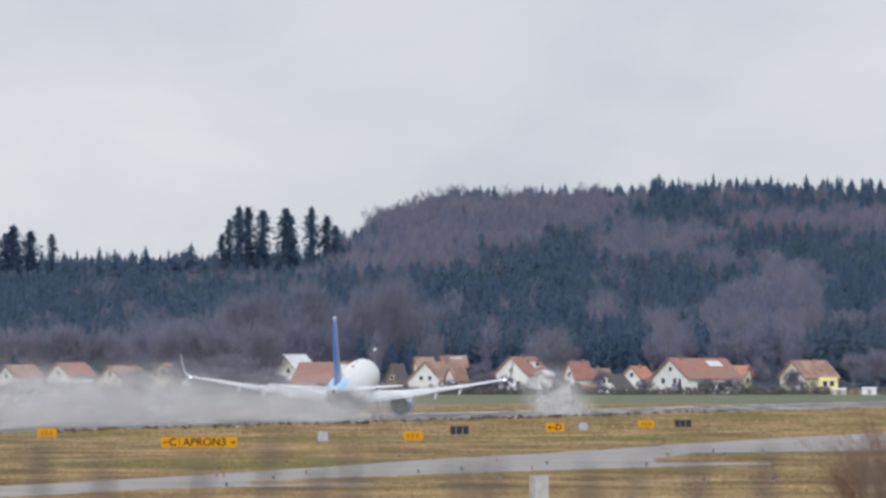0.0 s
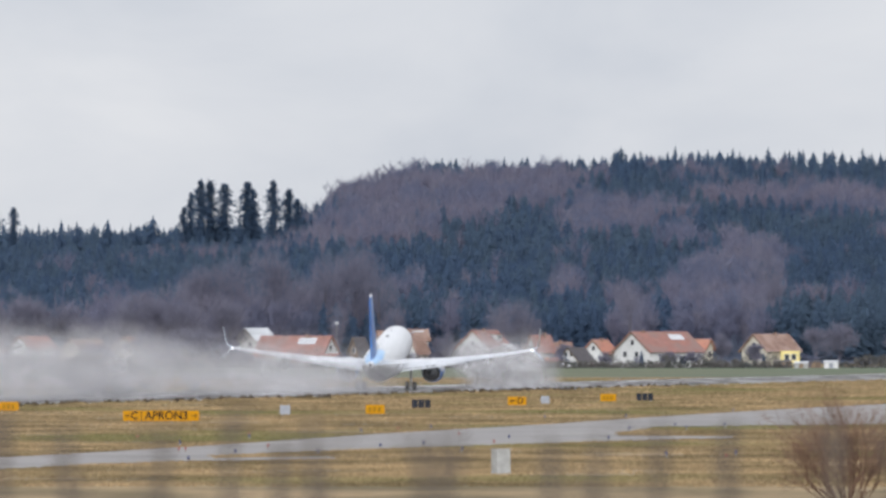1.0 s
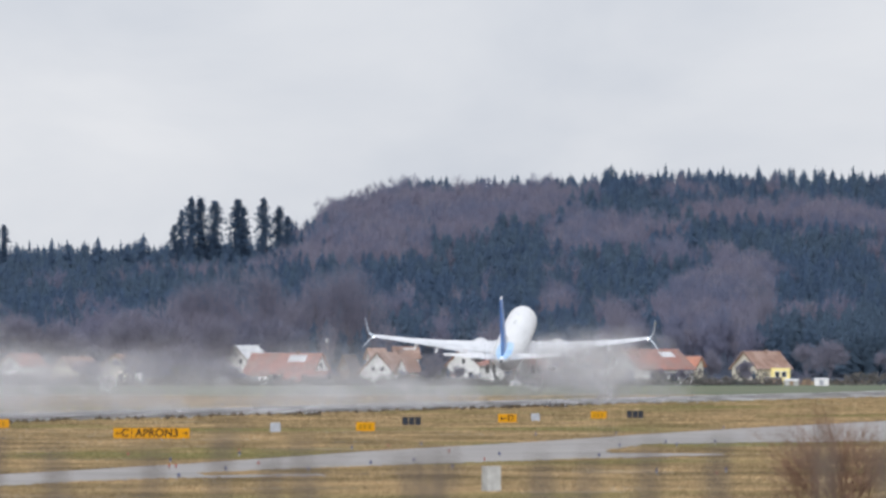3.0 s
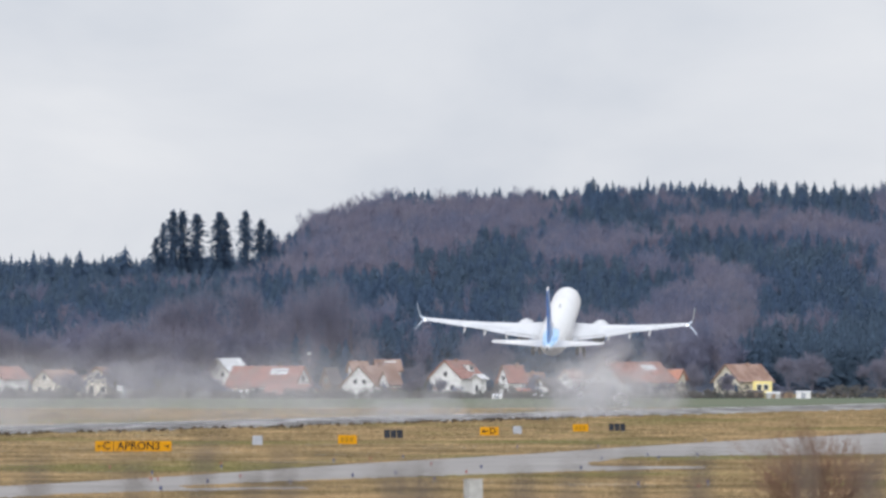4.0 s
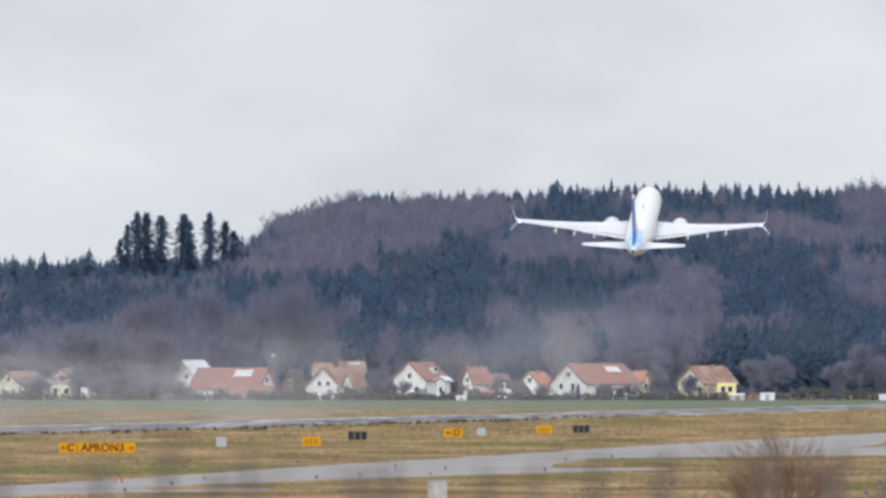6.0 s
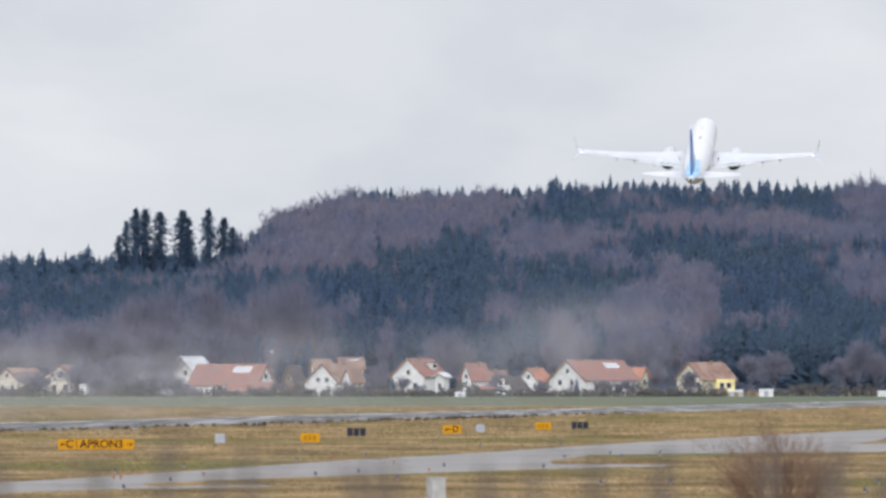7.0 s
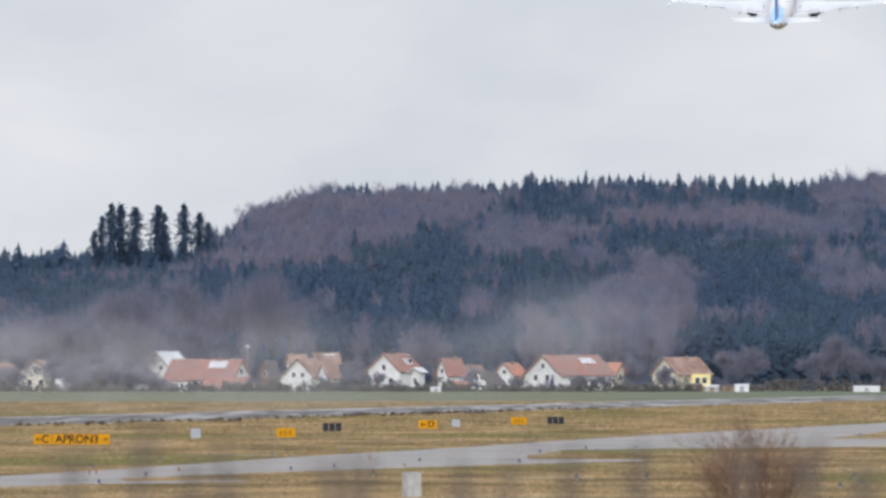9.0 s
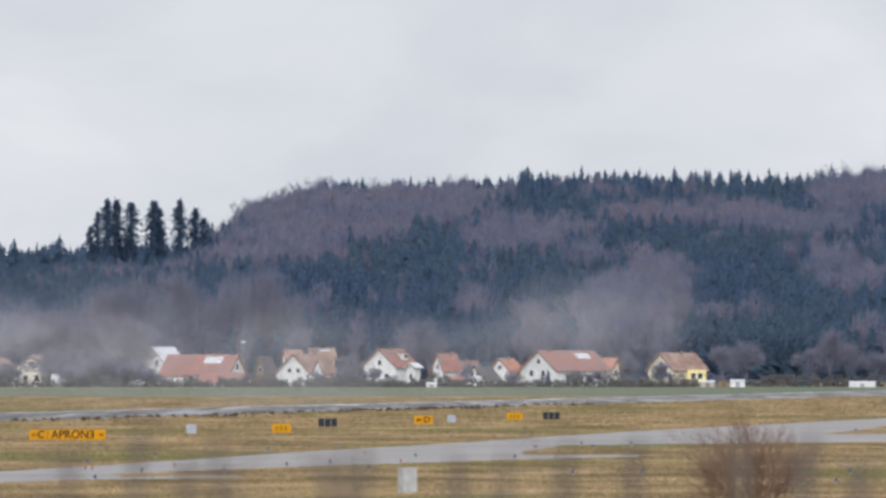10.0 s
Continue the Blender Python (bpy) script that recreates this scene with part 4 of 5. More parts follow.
# rows: kind (P old pine, S spruce, s garden spruce, B leafless, b pale leafless), x, y, top, breadth
LONE = [
    ('P', -78.5, 3170, 43.7, 5.8), ('P', -76.5, 3175, 43.7, 6.9), ('P', -73.0, 3172, 42.9, 6.1), ('P', -67.8, 3176, 43.4, 6.6), ('P', -66.4, 3180, 41.7, 4.8),
    ('P', -61.6, 3172, 43.6, 5.8), ('P', -58.1, 3178, 41.7, 6.1), ('P', -56.0, 3170, 39.3, 4.5), ('P', -81.0, 3178, 40.9, 4.0), ('P', -82.5, 3174, 37.4, 4.0),
    ('P', -131.3, 3170, 39.3, 7.9), ('P', -127.5, 3175, 38.1, 7.3), ('P', -122.7, 3180, 37.4, 4.0), ('P', -133.0, 3172, 37.4, 7.9), ('S', -89.5, 3165, 35.6, 5.3),
    ('S', -100.1, 3165, 34.7, 5.3), ('S', -50.2, 3180, 38.8, 4.5), ('S', -52.8, 3176, 36.3, 4.5), ('S', -93.6, 3168, 33.1, 5.3), ('S', -111.4, 3168, 32.0, 5.3),
    ('S', -116.7, 3168, 30.7, 5.8), ('S', -107.3, 3164, 34.0, 5.3), ('B', -82.8, 3085, 19.5, 25.7), ('B', -93.3, 3092, 15.9, 15.5), ('B', -70.0, 3090, 15.9, 14.2),
    ('B', -45.6, 3090, 15.3, 7.7), ('B', -32.0, 3085, 14.6, 7.7), ('B', -3.1, 3070, 16.4, 14.1), ('B', -8.9, 3085, 14.0, 9.0), ('B', 21.4, 3100, 19.8, 7.8),
    ('B', 67.9, 3040, 10.9, 11.4), ('b', 86.6, 3030, 13.2, 11.4), ('b', 90.5, 3034, 10.7, 10.1), ('B', 83.1, 3040, 9.4, 10.1), ('b', 96.4, 3040, 8.2, 10.1),
    ('B', 63.0, 3050, 9.4, 8.9), ('B', -20.0, 3015, 8.1, 7.5), ('B', 41.3, 3040, 8.2, 7.6), ('B', -106.3, 3095, 16.0, 18.1), ('B', -116.4, 3090, 17.9, 19.3),
    ('B', -129.3, 3090, 15.9, 20.6), ('B', -60.7, 3140, 27.9, 19.6), ('B', -70.7, 3150, 27.7, 19.7), ('B', -49.1, 3150, 29.0, 17.1), ('B', -41.8, 3145, 29.9, 19.7),
    ('B', -36.5, 3140, 26.6, 11.8), ('B', 54.1, 3160, 26.7, 9.2), ('b', 55.8, 3300, 31.8, 9.6), ('B', -77.8, 3145, 25.6, 14.4), ('B', -11.8, 3005, 7.5, 6.3),
    ('B', -21.5, 2970, 4.4, 5.0), ('B', -15.3, 2968, 4.6, 4.9), ('B', 5.7, 2990, 5.6, 6.2), ('B', 15.0, 2972, 3.8, 3.7), ('B', 29.2, 2968, 3.8, 4.9),
    ('B', 34.1, 2966, 3.8, 4.4), ('B', 47.9, 2980, 5.6, 7.4), ('B', -83.4, 2970, 5.6, 8.7), ('B', -76.0, 2972, 6.2, 11.1), ('B', -69.2, 2970, 5.6, 9.9),
    ('B', -80.7, 2960, 4.4, 7.4), ('B', -64.2, 2968, 3.8, 6.2), ('B', -86.0, 2982, 9.0, 13.0), ('B', -75.5, 2978, 9.5, 14.0), ('B', -67.0, 2980, 6.5, 9.0),
    ('B', -96.0, 2976, 6.0, 9.0), ('s', 23.0, 2970, 4.0, 2.0), ('s', -17.2, 2965, 3.8, 1.5), ('s', 49.7, 2968, 3.8, 1.5),
]
for i, (k, x, y, top, b) in enumerate(LONE):
    if k in "PS":  # the tall conifers stand high on the slope, behind the edge of the wood
        x, y, top, b = x * 1.24, y * 1.24, 5.25 + (top - 5.25) * 1.24, b * 1.24
    z = height(x, y)
    h = top - z
    # Lone trees share the forest's colours, painted-in haze included.
    if k == "P":
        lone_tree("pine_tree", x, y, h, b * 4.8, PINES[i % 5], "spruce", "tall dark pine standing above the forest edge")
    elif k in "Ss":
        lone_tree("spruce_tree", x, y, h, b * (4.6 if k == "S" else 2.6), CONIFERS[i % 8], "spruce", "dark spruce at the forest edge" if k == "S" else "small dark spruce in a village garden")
    else:
        # Crowns take the paler twig colour with its painted haze tint.
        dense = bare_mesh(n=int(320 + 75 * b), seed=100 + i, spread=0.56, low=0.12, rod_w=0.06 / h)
        lone_tree("bare_tree", x, y, h, b, dense, "bare_pale_hazed", "leafless winter tree with a broad brownish, haze-tinted crown" if k == "B" else "pale grey-brown, haze-tinted leafless tree beside the village")

# ---- grass tufts, shrubs and the roadside ----
def inside(x, y, poly):
    """Whether a point lies in a polygon of the plan."""
    hit = False
    for (x0, y0), (x1, y1) in zip(poly, poly[1:] + poly[:1]):
        if (y0 > y) != (y1 > y) and x < (x1 - x0) * (y - y0) / (y1 - y0) + x0:
            hit = not hit
    return hit


TAXI = [tuple(bpy.data.objects["taxiway"].data.vertices[i].co.xy) for i in range(len(bpy.data.objects["taxiway"].data.vertices))]
ISLE = [(27.7, 992), (36.1, 1105), (44.5, 1105), (39.9, 992)]


def tufts(name, n, y0, y1, tall, wide, label):
    """Dry grass in tufts of a few bent blades."""
    g = np.random.default_rng(n)
    vs, fs, k = [], [], 0
    made = 0
    while made < n:
        y = y0 * (y1 / y0) ** g.uniform(0, 1)
        x = g.uniform(-0.058, 0.036) * y
        if abs(x - along(y, -0.5)) < 18 or (inside(x, y, TAXI) and not inside(x, y, ISLE)) or (x < along(y, -18) and y > 2050):
            continue
        if noise.noise(Vector((x * 0.12, y * 0.06, 1.0))) < g.uniform(-0.5, 0.3):
            continue
        made += 1
        h = tall * g.uniform(0.5, 1.25) * (1.5 if 0 < x - along(y, 17) < 3 else 1)
        for b in range(3):
            ox, oy = g.normal(0, wide, 2)
            lean = g.normal(0, 0.6 * h, 2)
            w = wide * g.uniform(0.5, 1.1)
            vs.extend(((x + ox - w, y + oy, 0.0), (x + ox + w, y + oy, 0.0), (x + ox + lean[0], y + oy + lean[1], h)))
            fs.append((k, k + 1, k + 2))
            k += 3
    return tagged(raw_mesh(name, vs, fs, "straw"), label, "grass", kind="stuff")


tufts("grass_tufts", 90000, 500, 1120, 0.10, 0.07, "dry straw-coloured winter grass in low tufts")
tufts("far_grass_tufts", 45000, 1080, 2100, 0.17, 0.13, "rough dry grass along the runway's edge")

# clods and dark debris along the runway's near edge
g = np.random.default_rng(5)
vs, fs = [], []
for i in range(280):
    y = g.uniform(1130, 1700)
    x = along(y, 17.3 + g.normal(0, 0.5))
    r = g.uniform(0.12, 0.38)
    k = len(vs)
    vs.extend(((x - r * 1.6, y, 0), (x + r * 1.6, y, 0), (x, y + r, 0), (x + g.normal(0, r * 0.4), y, r * 1.3)))
    fs.extend(((k, k + 1, k + 3), (k + 1, k + 2, k + 3), (k + 2, k, k + 3)))
tagged(raw_mesh("earth_clods", vs, fs, "earth"), "dark clods of earth along the runway edge", "soil", kind="stuff")


def branch_tree(bm, a, way, length, r, depth, g, spread=0.5):
    """Forking branches of round section."""
    a = Vector(a)
    b = a + way * length
    rod(bm, a, b, r, r * 0.62, 5 if depth > 1 else 3)
    if depth == 0:
        return
    for k in range(3 if depth > 1 else 4):
        w = (way + Vector((g.normal(0, spread), g.normal(0, spread), g.normal(0.12, spread * 0.55)))).normalized()
        branch_tree(bm, a + (b - a) * g.uniform(0.55, 1.0), w, length * g.uniform(0.55, 0.85), r * 0.6, depth - 1, g, spread)


def shrub(name, x, y, n, stem, r, depth, lean, material, label, seed, width):
    g = np.random.default_rng(seed)
    s = empty(name, pose(x, y, 0), label, "shrub")
    for i in range(n):
        a = g.uniform(0, 6.28)
        out = lean * g.uniform(0.1, 1.3)
        way = Vector((out * math.cos(a), out * math.sin(a), 1)).normalized()
        bm = bmesh.new()
        branch_tree(bm, (width * math.cos(a) * g.uniform(0, 1), width * math.sin(a) * g.uniform(0, 1), -0.05), way, stem * g.uniform(0.85, 1.1) * (1.12 - 0.22 * out), r, depth, g, 0.36)
        part("branch", bm, material, s)
    return s


shrub("bare_shrub", 9.85, 430, 40, 1.42, 0.021, 4, 1.1, "shrub_twig", "leafless reddish-brown shrub with upright branching twigs", 3, 0.45)

# a tall thin thicket close to the camera, far out of focus
near = empty("thicket", pose(0, 28, 0), "thin leafless thicket of tall dark twigs", "shrub")
g = np.random.default_rng(11)
for i in range(17):
    x = -1.25 + 2.25 * (i + g.uniform(-0.4, 0.4)) / 16
    top = g.uniform(5.02, 5.15)
    bm = bmesh.new()
    rod(bm, (x + g.normal(0, 0.06), g.normal(0, 0.6), -0.05), (x, 0, 4.85), 0.014, 0.007, 6)
    rod(bm, (x, 0, 4.85), (x + g.normal(0, 0.02), 0, top), 0.011, 0.008, 6)
    for k in range(3):
        z = g.uniform(4.88, top - 0.05)
        rod(bm, (x, 0, z), (x + g.normal(0, 0.05), 0, z + 0.08), 0.005, 0.004, 5)
    part("twig", bm, "shrub_dark", near)

# ---- hedges, sheds, fences and cars at the village edge ----
def hedge(x0, x1, y, h, seed):
    g = np.random.default_rng(seed)
    v, f = [], []
    n = int((x1 - x0) / 0.6) + 1
    for i in range(n):
        x = x0 + (x1 - x0) * i / max(n - 1, 1)
        top = h * g.uniform(0.6, 1.25)
        for z in np.arange(0.15, top, 0.4):
            scraps(v, f, g, (x + g.normal(0, 0.2), g.normal(0, 0.3), z), 0.34, 12, 0.9)
    ob = raw_mesh("hedge", v, f, "hedge")
    ob.location = (0, y, 0)
    return tagged(ob, "uneven dark winter hedge at the village edge", "hedge", "hedges along the gardens")


hedge(-126.5, -109.2, 2960, 2.4, 40)
hedge(-109.2, -95.6, 2964, 2.0, 41)
hedge(-86.4, -76.5, 2968, 3.4, 42)
hedge(-76.5, -62.3, 2972, 2.6, 43)
hedge(-55.5, -52.4, 2960, 1.6, 44)
hedge(-47.4, -35.1, 2964, 1.8, 45)
hedge(-29.5, -22.7, 2968, 2.2, 46)
hedge(-23.2, -17.2, 2972, 3.0, 47)
hedge(-22.7, -3.0, 2960, 1.5, 48)
hedge(-5.4, 2.0, 2964, 1.8, 49)
hedge(2.0, 18.0, 2968, 1.2, 50)
hedge(24.8, 29.2, 2972, 1.4, 51)
hedge(36.0, 45.2, 2960, 1.6, 52)
hedge(39.0, 51.4, 2964, 1.1, 53)
hedge(65.0, 69.3, 2968, 1.6, 54)
hedge(69.9, 95.9, 2972, 2.2, 55)

for k, (a, c) in enumerate(((-130, -96), (-96, -62), (-62, -30), (-30, 0), (0, 32), (32, 58))):
    hedge(a, c - 0.6, 2952 + 2 * (k % 2), 1.25, 80 + k)


def shed(x, y, w, d, h, wall, roof, label):
    s = empty("shed", pose(x, y, 0), label, "shed")
    part("wall", boxed(-w / 2, w / 2, -d / 2, d / 2, 0, h, 0.0), wall, s)
    bm = bmesh.new()
    loft(bm, [[(q, -d / 2 - 0.2, h), (q, -d / 2 - 0.2, h + 0.12), (q, 0, h + 0.4), (q, d / 2 + 0.2, h + 0.12), (q, d / 2 + 0.2, h)] for q in (-w / 2 - 0.06, w / 2 + 0.06)])
    part("roof", bm, roof, s)
    part("door", boxed(-0.45, 0.45, -d / 2 - 0.03, -d / 2 + 0.0, 0.05, min(2.0, h - 0.1), 0.0), "sign_grey" if wall == "wall_white" else "wood", s)
    return s


shed(57.5, 2947, 3.0, 2.4, 1.1, "concrete", "roof_pale", "small grey-white metal garden shed")
shed(64.0, 2947, 3.1, 2.4, 1.3, "wall_white", "roof_pale", "small white metal garden shed")
shed(54.0, 2972, 3.7, 2.4, 1.4, "wall_brown", "roof_dark", "low dark timber shed")
shed(60.8, 2978, 3.2, 2.4, 1.3, "wall_brown", "roof_dark", "low dark timber shed")
shed(-25.9, 2972, 3.5, 2.4, 1.9, "wall_brown", "roof_brown", "brown timber garden shed")
shed(-59.4, 2975, 5.0, 2.4, 2.0, "wall_white", "roof_brown", "low white plastered outbuilding")
shed(-84.0, 2968, 3.5, 2.4, 2.4, "wall_white", "roof_pale", "small white garden shed")
shed(-2.5, 2940, 2.2, 2.4, 0.7, "wall_white", "roof_pale", "little white hut at the meadow edge")
shed(3.8, 2968, 3.5, 2.4, 1.6, "wall_brown", "roof_orange", "brown shed with orange roof")
shed(-16.6, 2968, 2.0, 2.4, 2.0, "wall_white", "roof_brown", "small white plastered outbuilding")
shed(91.1, 2947, 5.7, 2.4, 0.9, "wall_white", "roof_pale", "long low white plastic tunnel")


def car(x, y, colour, label, turn=0):
    c = empty("parked_car", pose(x, y, 0, 0, 0, turn), label, "car")
    bm = bmesh.new()
    side = [(-2.1, 0.3), (-2.15, 0.75), (-1.5, 0.92), (-0.8, 1.42), (0.7, 1.45), (1.5, 0.98), (2.1, 0.85), (2.15, 0.35)]
    loft(bm, [[(px, s * 0.85, pz) for px, pz in side] for s in (-1, 1)])
    part("body", bm, colour, c)
    for s in (-1, 1):
        bm = bmesh.new()
        loft(bm, [[(px, s * (0.852 + q), pz) for px, pz in ((-1.2, 0.98), (-0.75, 1.34), (0.65, 1.36), (1.2, 1.0))] for q in (0, 0.01)])
        part("side_window", bm, "glass_dark", c)
        for px in (-1.35, 1.35):
            bm = bmesh.new()
            rod(bm, (px, s * 0.7, 0.32), (px, s * 0.9, 0.32), 0.32, seg=14)
            part("wheel", bm, "rubber", c)
    return c


car(-66.8, 2960, "paint_white", "white parked car by the hedge")
car(41.2, 2962, "paint_grey", "silver parked car by the gardens")
car(44.0, 2964, "glass_dark", "dark parked car by the gardens")
car(-11.6, 2962, "paint_white", "white parked car beside a garden")
car(6.9, 2964, "paint_white", "white parked car beside a garden")
car(78.6, 2962, "glass_dark", "dark parked car on the lane beyond the meadow")

# leafless garden bushes between the houses
g = np.random.default_rng(31)
for i in range(34):
    x = -128 + 186 * (i + g.uniform(-0.4, 0.4)) / 33
    h = g.uniform(1.8, 4.2)
    b = lone_tree("garden_bush", x, g.uniform(2958, 2984), h, h * g.uniform(0.9, 1.5), bare_mesh(n=170, seed=500 + i, spread=0.5, low=0.05, rod_w=0.07 / h), "hedge" if i % 3 else "bare_twig_hazed", "leafless garden bush beside the village houses", "bush", 0)

# a low pale garden fence and a street lamp
def fence(x0, x1, y, h, label):
    n = int((x1 - x0) / 1.6)
    f = empty("garden_fence", pose(x0, y, 0), label, "fence")
    for i in range(n + 1):
        part("post", boxed(i * 1.6 - 0.05, i * 1.6 + 0.05, -0.05, 0.05, 0, h + 0.1), "wood", f)
    for i in range(n):
        part("panel", boxed(i * 1.6 + 0.06, i * 1.6 + 1.54, -0.03, 0.03, 0.1, h), "concrete", f)
    return f


fence(69.5, 80.5, 2985, 0.55, "low pale garden fence along the meadow")
fence(40, 47.5, 2975, 0.6, "low pale garden fence along the meadow")
lamp = empty("street_lamp", pose(-44.5, 3020, 0), "thin street lamp with a white globe head", "lamp")
bm = bmesh.new()
rod(bm, (0, 0, 0), (0, 0, 9.6), 0.09, 0.06)
part("pole", bm, "steel", lamp)
bm = bmesh.new()
bmesh.ops.create_icosphere(bm, subdivisions=2, radius=0.5, matrix=Matrix.Translation((0, 0, 9.9)) @ Matrix.Diagonal((1, 1, 0.7, 1)))
part("globe", bm, "roof_pale", lamp)

# ---- spray torn off the wet runway: clouds of droplets, each one rigid ----
def puff_mesh(sx, sy, sz, material, seed):
    """A closed lumpy billow of those half sizes."""
    g = np.random.default_rng(seed)
    bm = bmesh.new()
    bmesh.ops.create_icosphere(bm, subdivisions=4, radius=1.0)
    off = Vector(g.uniform(-50, 50, 3))
    for v in bm.verts:
        k = 1 + 0.30 * noise.noise(v.co * 1.6 + off) + 0.14 * noise.noise(v.co * 4.0 + off)
        v.co = Vector((v.co.x * sx, v.co.y * sy, v.co.z * sz)) * k
    for f in bm.faces:
        f.smooth = True
    me = bpy.data.meshes.new("spray_puff")
    bm.to_mesh(me)
    bm.free()
    me.materials.append(M[material])
    return me


LOW = [puff_mesh(10.0, 18.0, 2.8, "spray_dense", 300 + k) for k in range(3)]
TALL = [puff_mesh(7.0, 14.0, 4.6, "spray", 310 + k) for k in range(3)]
BURST = [puff_mesh(5.0, 9.0, 4.2, "spray_burst", 340 + k) for k in range(3)]
THIN = [puff_mesh(15.0, 20.0, 9.5, "spray_thin", 320 + k) for k in range(3)]
MID = [puff_mesh(13.0, 20.0, 6.2, "spray_mid", 330 + k) for k in range(3)]
puffs = []


def puff(me, rows):
    """rows: seconds and place; a puff waits as water in the runway until the jet throws it up."""
    ob = new("spray_puff", me)
    tagged(ob, "drifting white cloud of fine spray over the wet runway", "spray", "spray behind the airliner", "stuff")
    puffs.append((ob, [(t, pose(x, y, z)) for t, x, y, z in rows]))


g = np.random.default_rng(9)


def passing(y):
    """When the airliner passes that place."""
    return (-70 + math.sqrt(4900 + 3 * (y - 1467))) / 1.5 if y > 1467 else -1.0


def trail(me, y, off, z, rise, drift, sink, late=0.1, start=-16.0, fall=1.4):
    """One puff: thrown up as the airliner passes, rising and drifting, then falling back or thinning away."""
    if 1380 < y < 1480 and off < 6:
        z *= 0.5
    t0 = passing(y) + late
    x = along(y, off)
    rows = []
    if t0 > 0:
        rows = [(0.0, x, y, start), (max(t0 - 0.3, 0.05), x, y, start), (t0 + 0.35, x, y, z)]
        at = t0 + 0.35
    else:
        rows = [(0.0, x, y, z)]
        at = 0.0
    if sink:
        rows += [(min(at + sink * 0.6, 9.0), x + drift * sink * 0.6, y, z + rise * sink * 0.4), (min(at + sink + fall, 9.95), x + drift * (sink + fall), y, start)]
    rows.append((10.0, x + drift * (10 - at), y, start if sink else z + rise * (10 - at)))
    puff(me, rows)


# the white sheet low over the runway behind the wheels
for y in range(1090, 1600, 24):
    trail(LOW[y % 3], y, g.uniform(-9, 7), g.uniform(0.6, 1.8), 0.15, g.uniform(-0.4, 0.3), g.uniform(2.2, 4.0))
# the standing wake behind the wing, tall over the near part of the runway
for y in range(1060, 1480, 27):
    trail(TALL[y % 3], y, g.uniform(-9, 3), g.uniform(0.6, 3.4), 1.7, g.uniform(-0.4, 0.3), g.uniform(2.8, 5.0))
for y in range(1080, 1500, 42):
    trail(THIN[y % 3], y, g.uniform(-12, 4), g.uniform(-2.0, 0.5), 0.9, g.uniform(-0.4, 0.3), 0)
# the veil that hangs on over the near half of the runway and slowly thins
for y in range(1060, 1480, 30):
    trail(MID[y % 3], y, g.uniform(-10, 6), g.uniform(-0.5, 2.0), 0.8, g.uniform(-0.2, 0.4), g.uniform(4.5, 8.5))
for y in range(1480, 1600, 30):
    trail(MID[y % 3], y, g.uniform(-12, 2), g.uniform(0.2, 1.2), 0.3, g.uniform(-0.2, 0.6), g.uniform(2.5, 4.0))
for y in range(1500, 1660, 22):
    trail(THIN[y % 3], y, g.uniform(-10, 8), g.uniform(0.0, 2.5), 0.6, g.uniform(0.0, 0.8), 0)
# what hangs on longest over the near end
for y in range(1060, 1420, 50):
    trail(MID[y % 3], y, g.uniform(-12, 4), g.uniform(-1.0, 1.5), 0.5, g.uniform(-0.1, 0.3), 0)
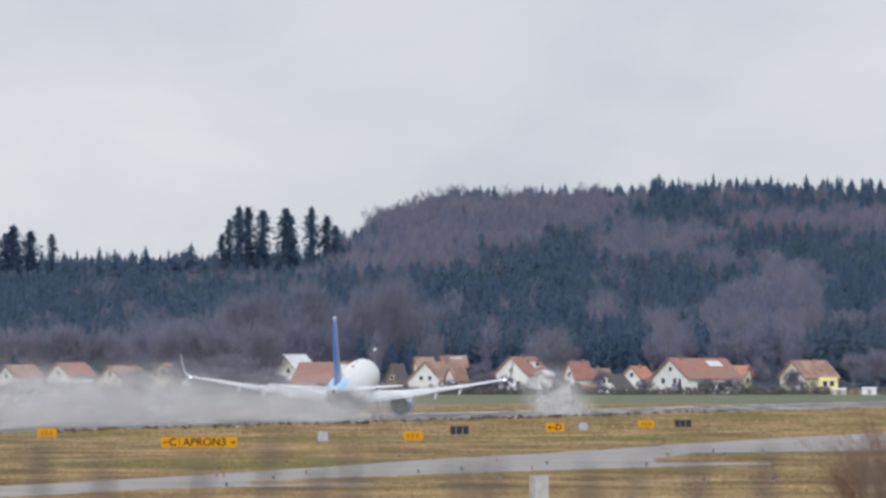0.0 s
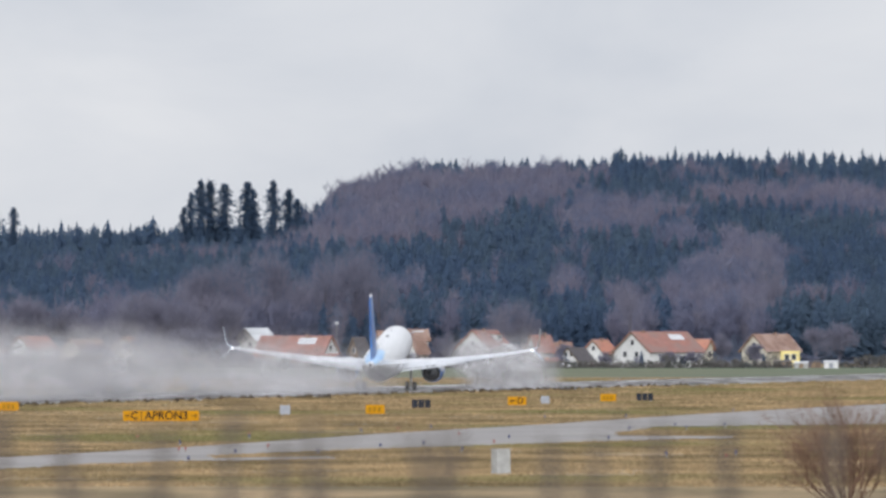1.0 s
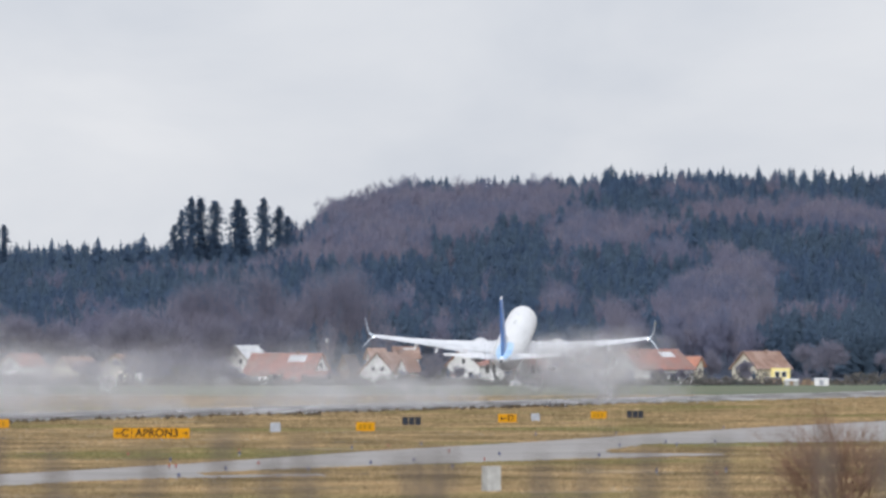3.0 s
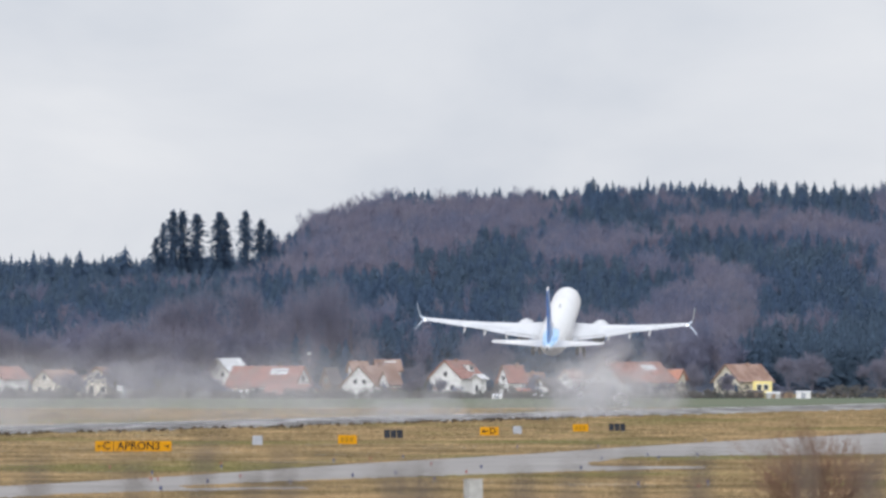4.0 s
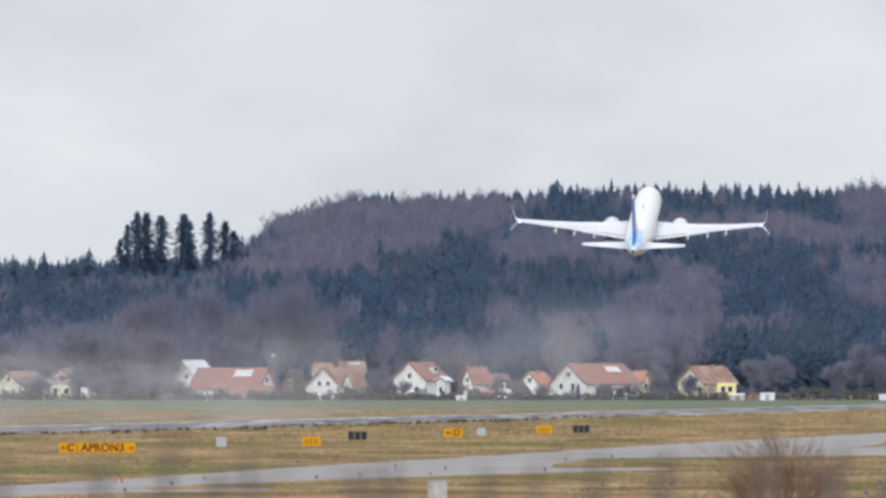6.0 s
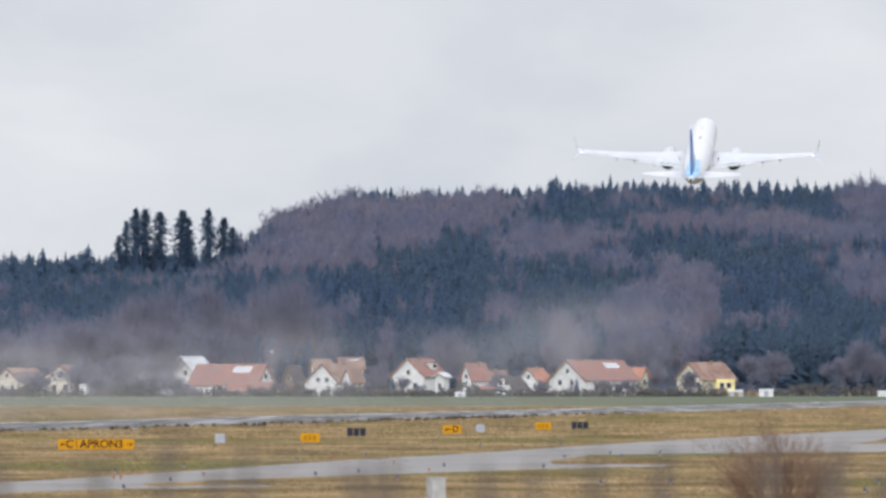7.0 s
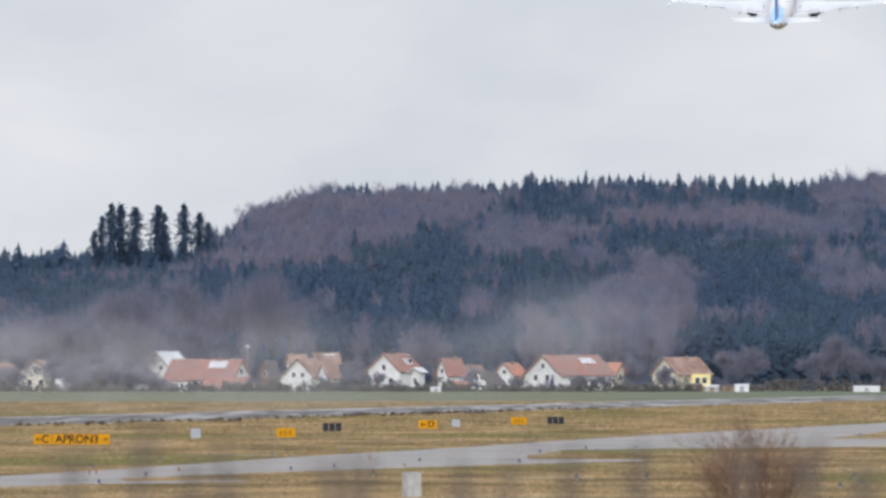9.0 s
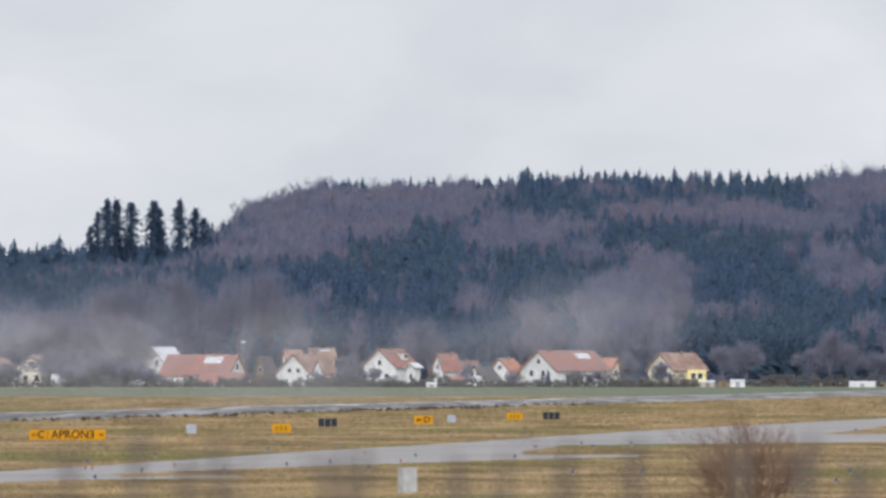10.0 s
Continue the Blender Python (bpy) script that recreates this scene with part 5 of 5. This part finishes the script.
# the burst ahead of and beyond the right wing, fallen back by the time that the wing has passed
for y in range(1521, 1700, 5):
    trail(BURST[y % 3], y, 10 - (y - 1560) * 0.05 + g.uniform(-4.5, 4.5), g.uniform(0.3, 2.6) + (y - 1506) * 0.024, 2.0, 0.4, 0.35, -0.85, fall=0.5)
for y in range(1652, 1730, 6):
    trail(TALL[y % 3], y, g.uniform(4, 14), g.uniform(3.0, 7.0), 0.6, 0.7, g.uniform(0.8, 2.0), -0.6)
for y in range(1640, 1800, 28):
    trail(THIN[y % 3], y, g.uniform(3, 17), g.uniform(3.5, 7.5), 0.8, g.uniform(0.8, 1.5), 0, -0.1)


def motions():
    """The airliner's run and climb, with its landing gear folding away."""
    rows = [
        (0.0, -24.10, 1466.9, 3.55, 4.6, 0.5), (0.5, -20.64, 1502.1, 3.65, 5.4, 0.5), (1.0, -17.02, 1537.6, 3.96, 6.3, 0.4),
        (1.5, -13.22, 1573.6, 4.47, 7.2, 0.3), (2.0, -9.43, 1609.9, 5.28, 8.3, 0.3), (2.5, -5.54, 1646.6, 6.42, 9.3, 0.3),
        (4.0, 6.53, 1758.9, 11.81, 12.4, 1.2), (4.5, 10.75, 1797.1, 14.62, 13.1, 1.3), (5.0, 15.04, 1835.7, 18.20, 13.9, 1.2),
        (5.5, 19.41, 1874.6, 22.27, 14.4, 1.1), (7.0, 33.48, 1993.7, 37.47, 15.0, 0.8), (7.5, 38.46, 2034.1, 43.65, 15.2, 0.6),
        (8.0, 43.50, 2074.9, 50.00, 15.2, 0.5), (8.5, 48.33, 2116.1, 56.69, 15.2, 0.5), (9.0, 53.3, 2157.5, 63.5, 15.2, 0.5),
        (9.5, 58.4, 2199.0, 70.5, 15.2, 0.5), (10.0, 63.5, 2241.0, 77.5, 15.2, 0.5)]
    walk(airliner, [(t, pose(x, y, z, p, b, -4.3)) for t, x, y, z, p, b in rows])
    for g, s in main_gears:
        at = (s * 2.86, -0.9, -1.3)
        walk(g, [(0.0, pose(*at)), (5.6, pose(*at)), (6.2, pose(*at, 0, s * 42, 0)), (6.9, pose(*at, 0, s * 84, 0)), (10.0, pose(*at, 0, s * 84, 0))])
    at = (0, 14.3, -1.4)
    walk(nose_gear, [(0.0, pose(*at)), (5.6, pose(*at)), (6.2, pose(*at, 42)), (6.9, pose(*at, 80)), (10.0, pose(*at, 80))])
    for ob, rows in puffs:
        walk(ob, rows)


motions()
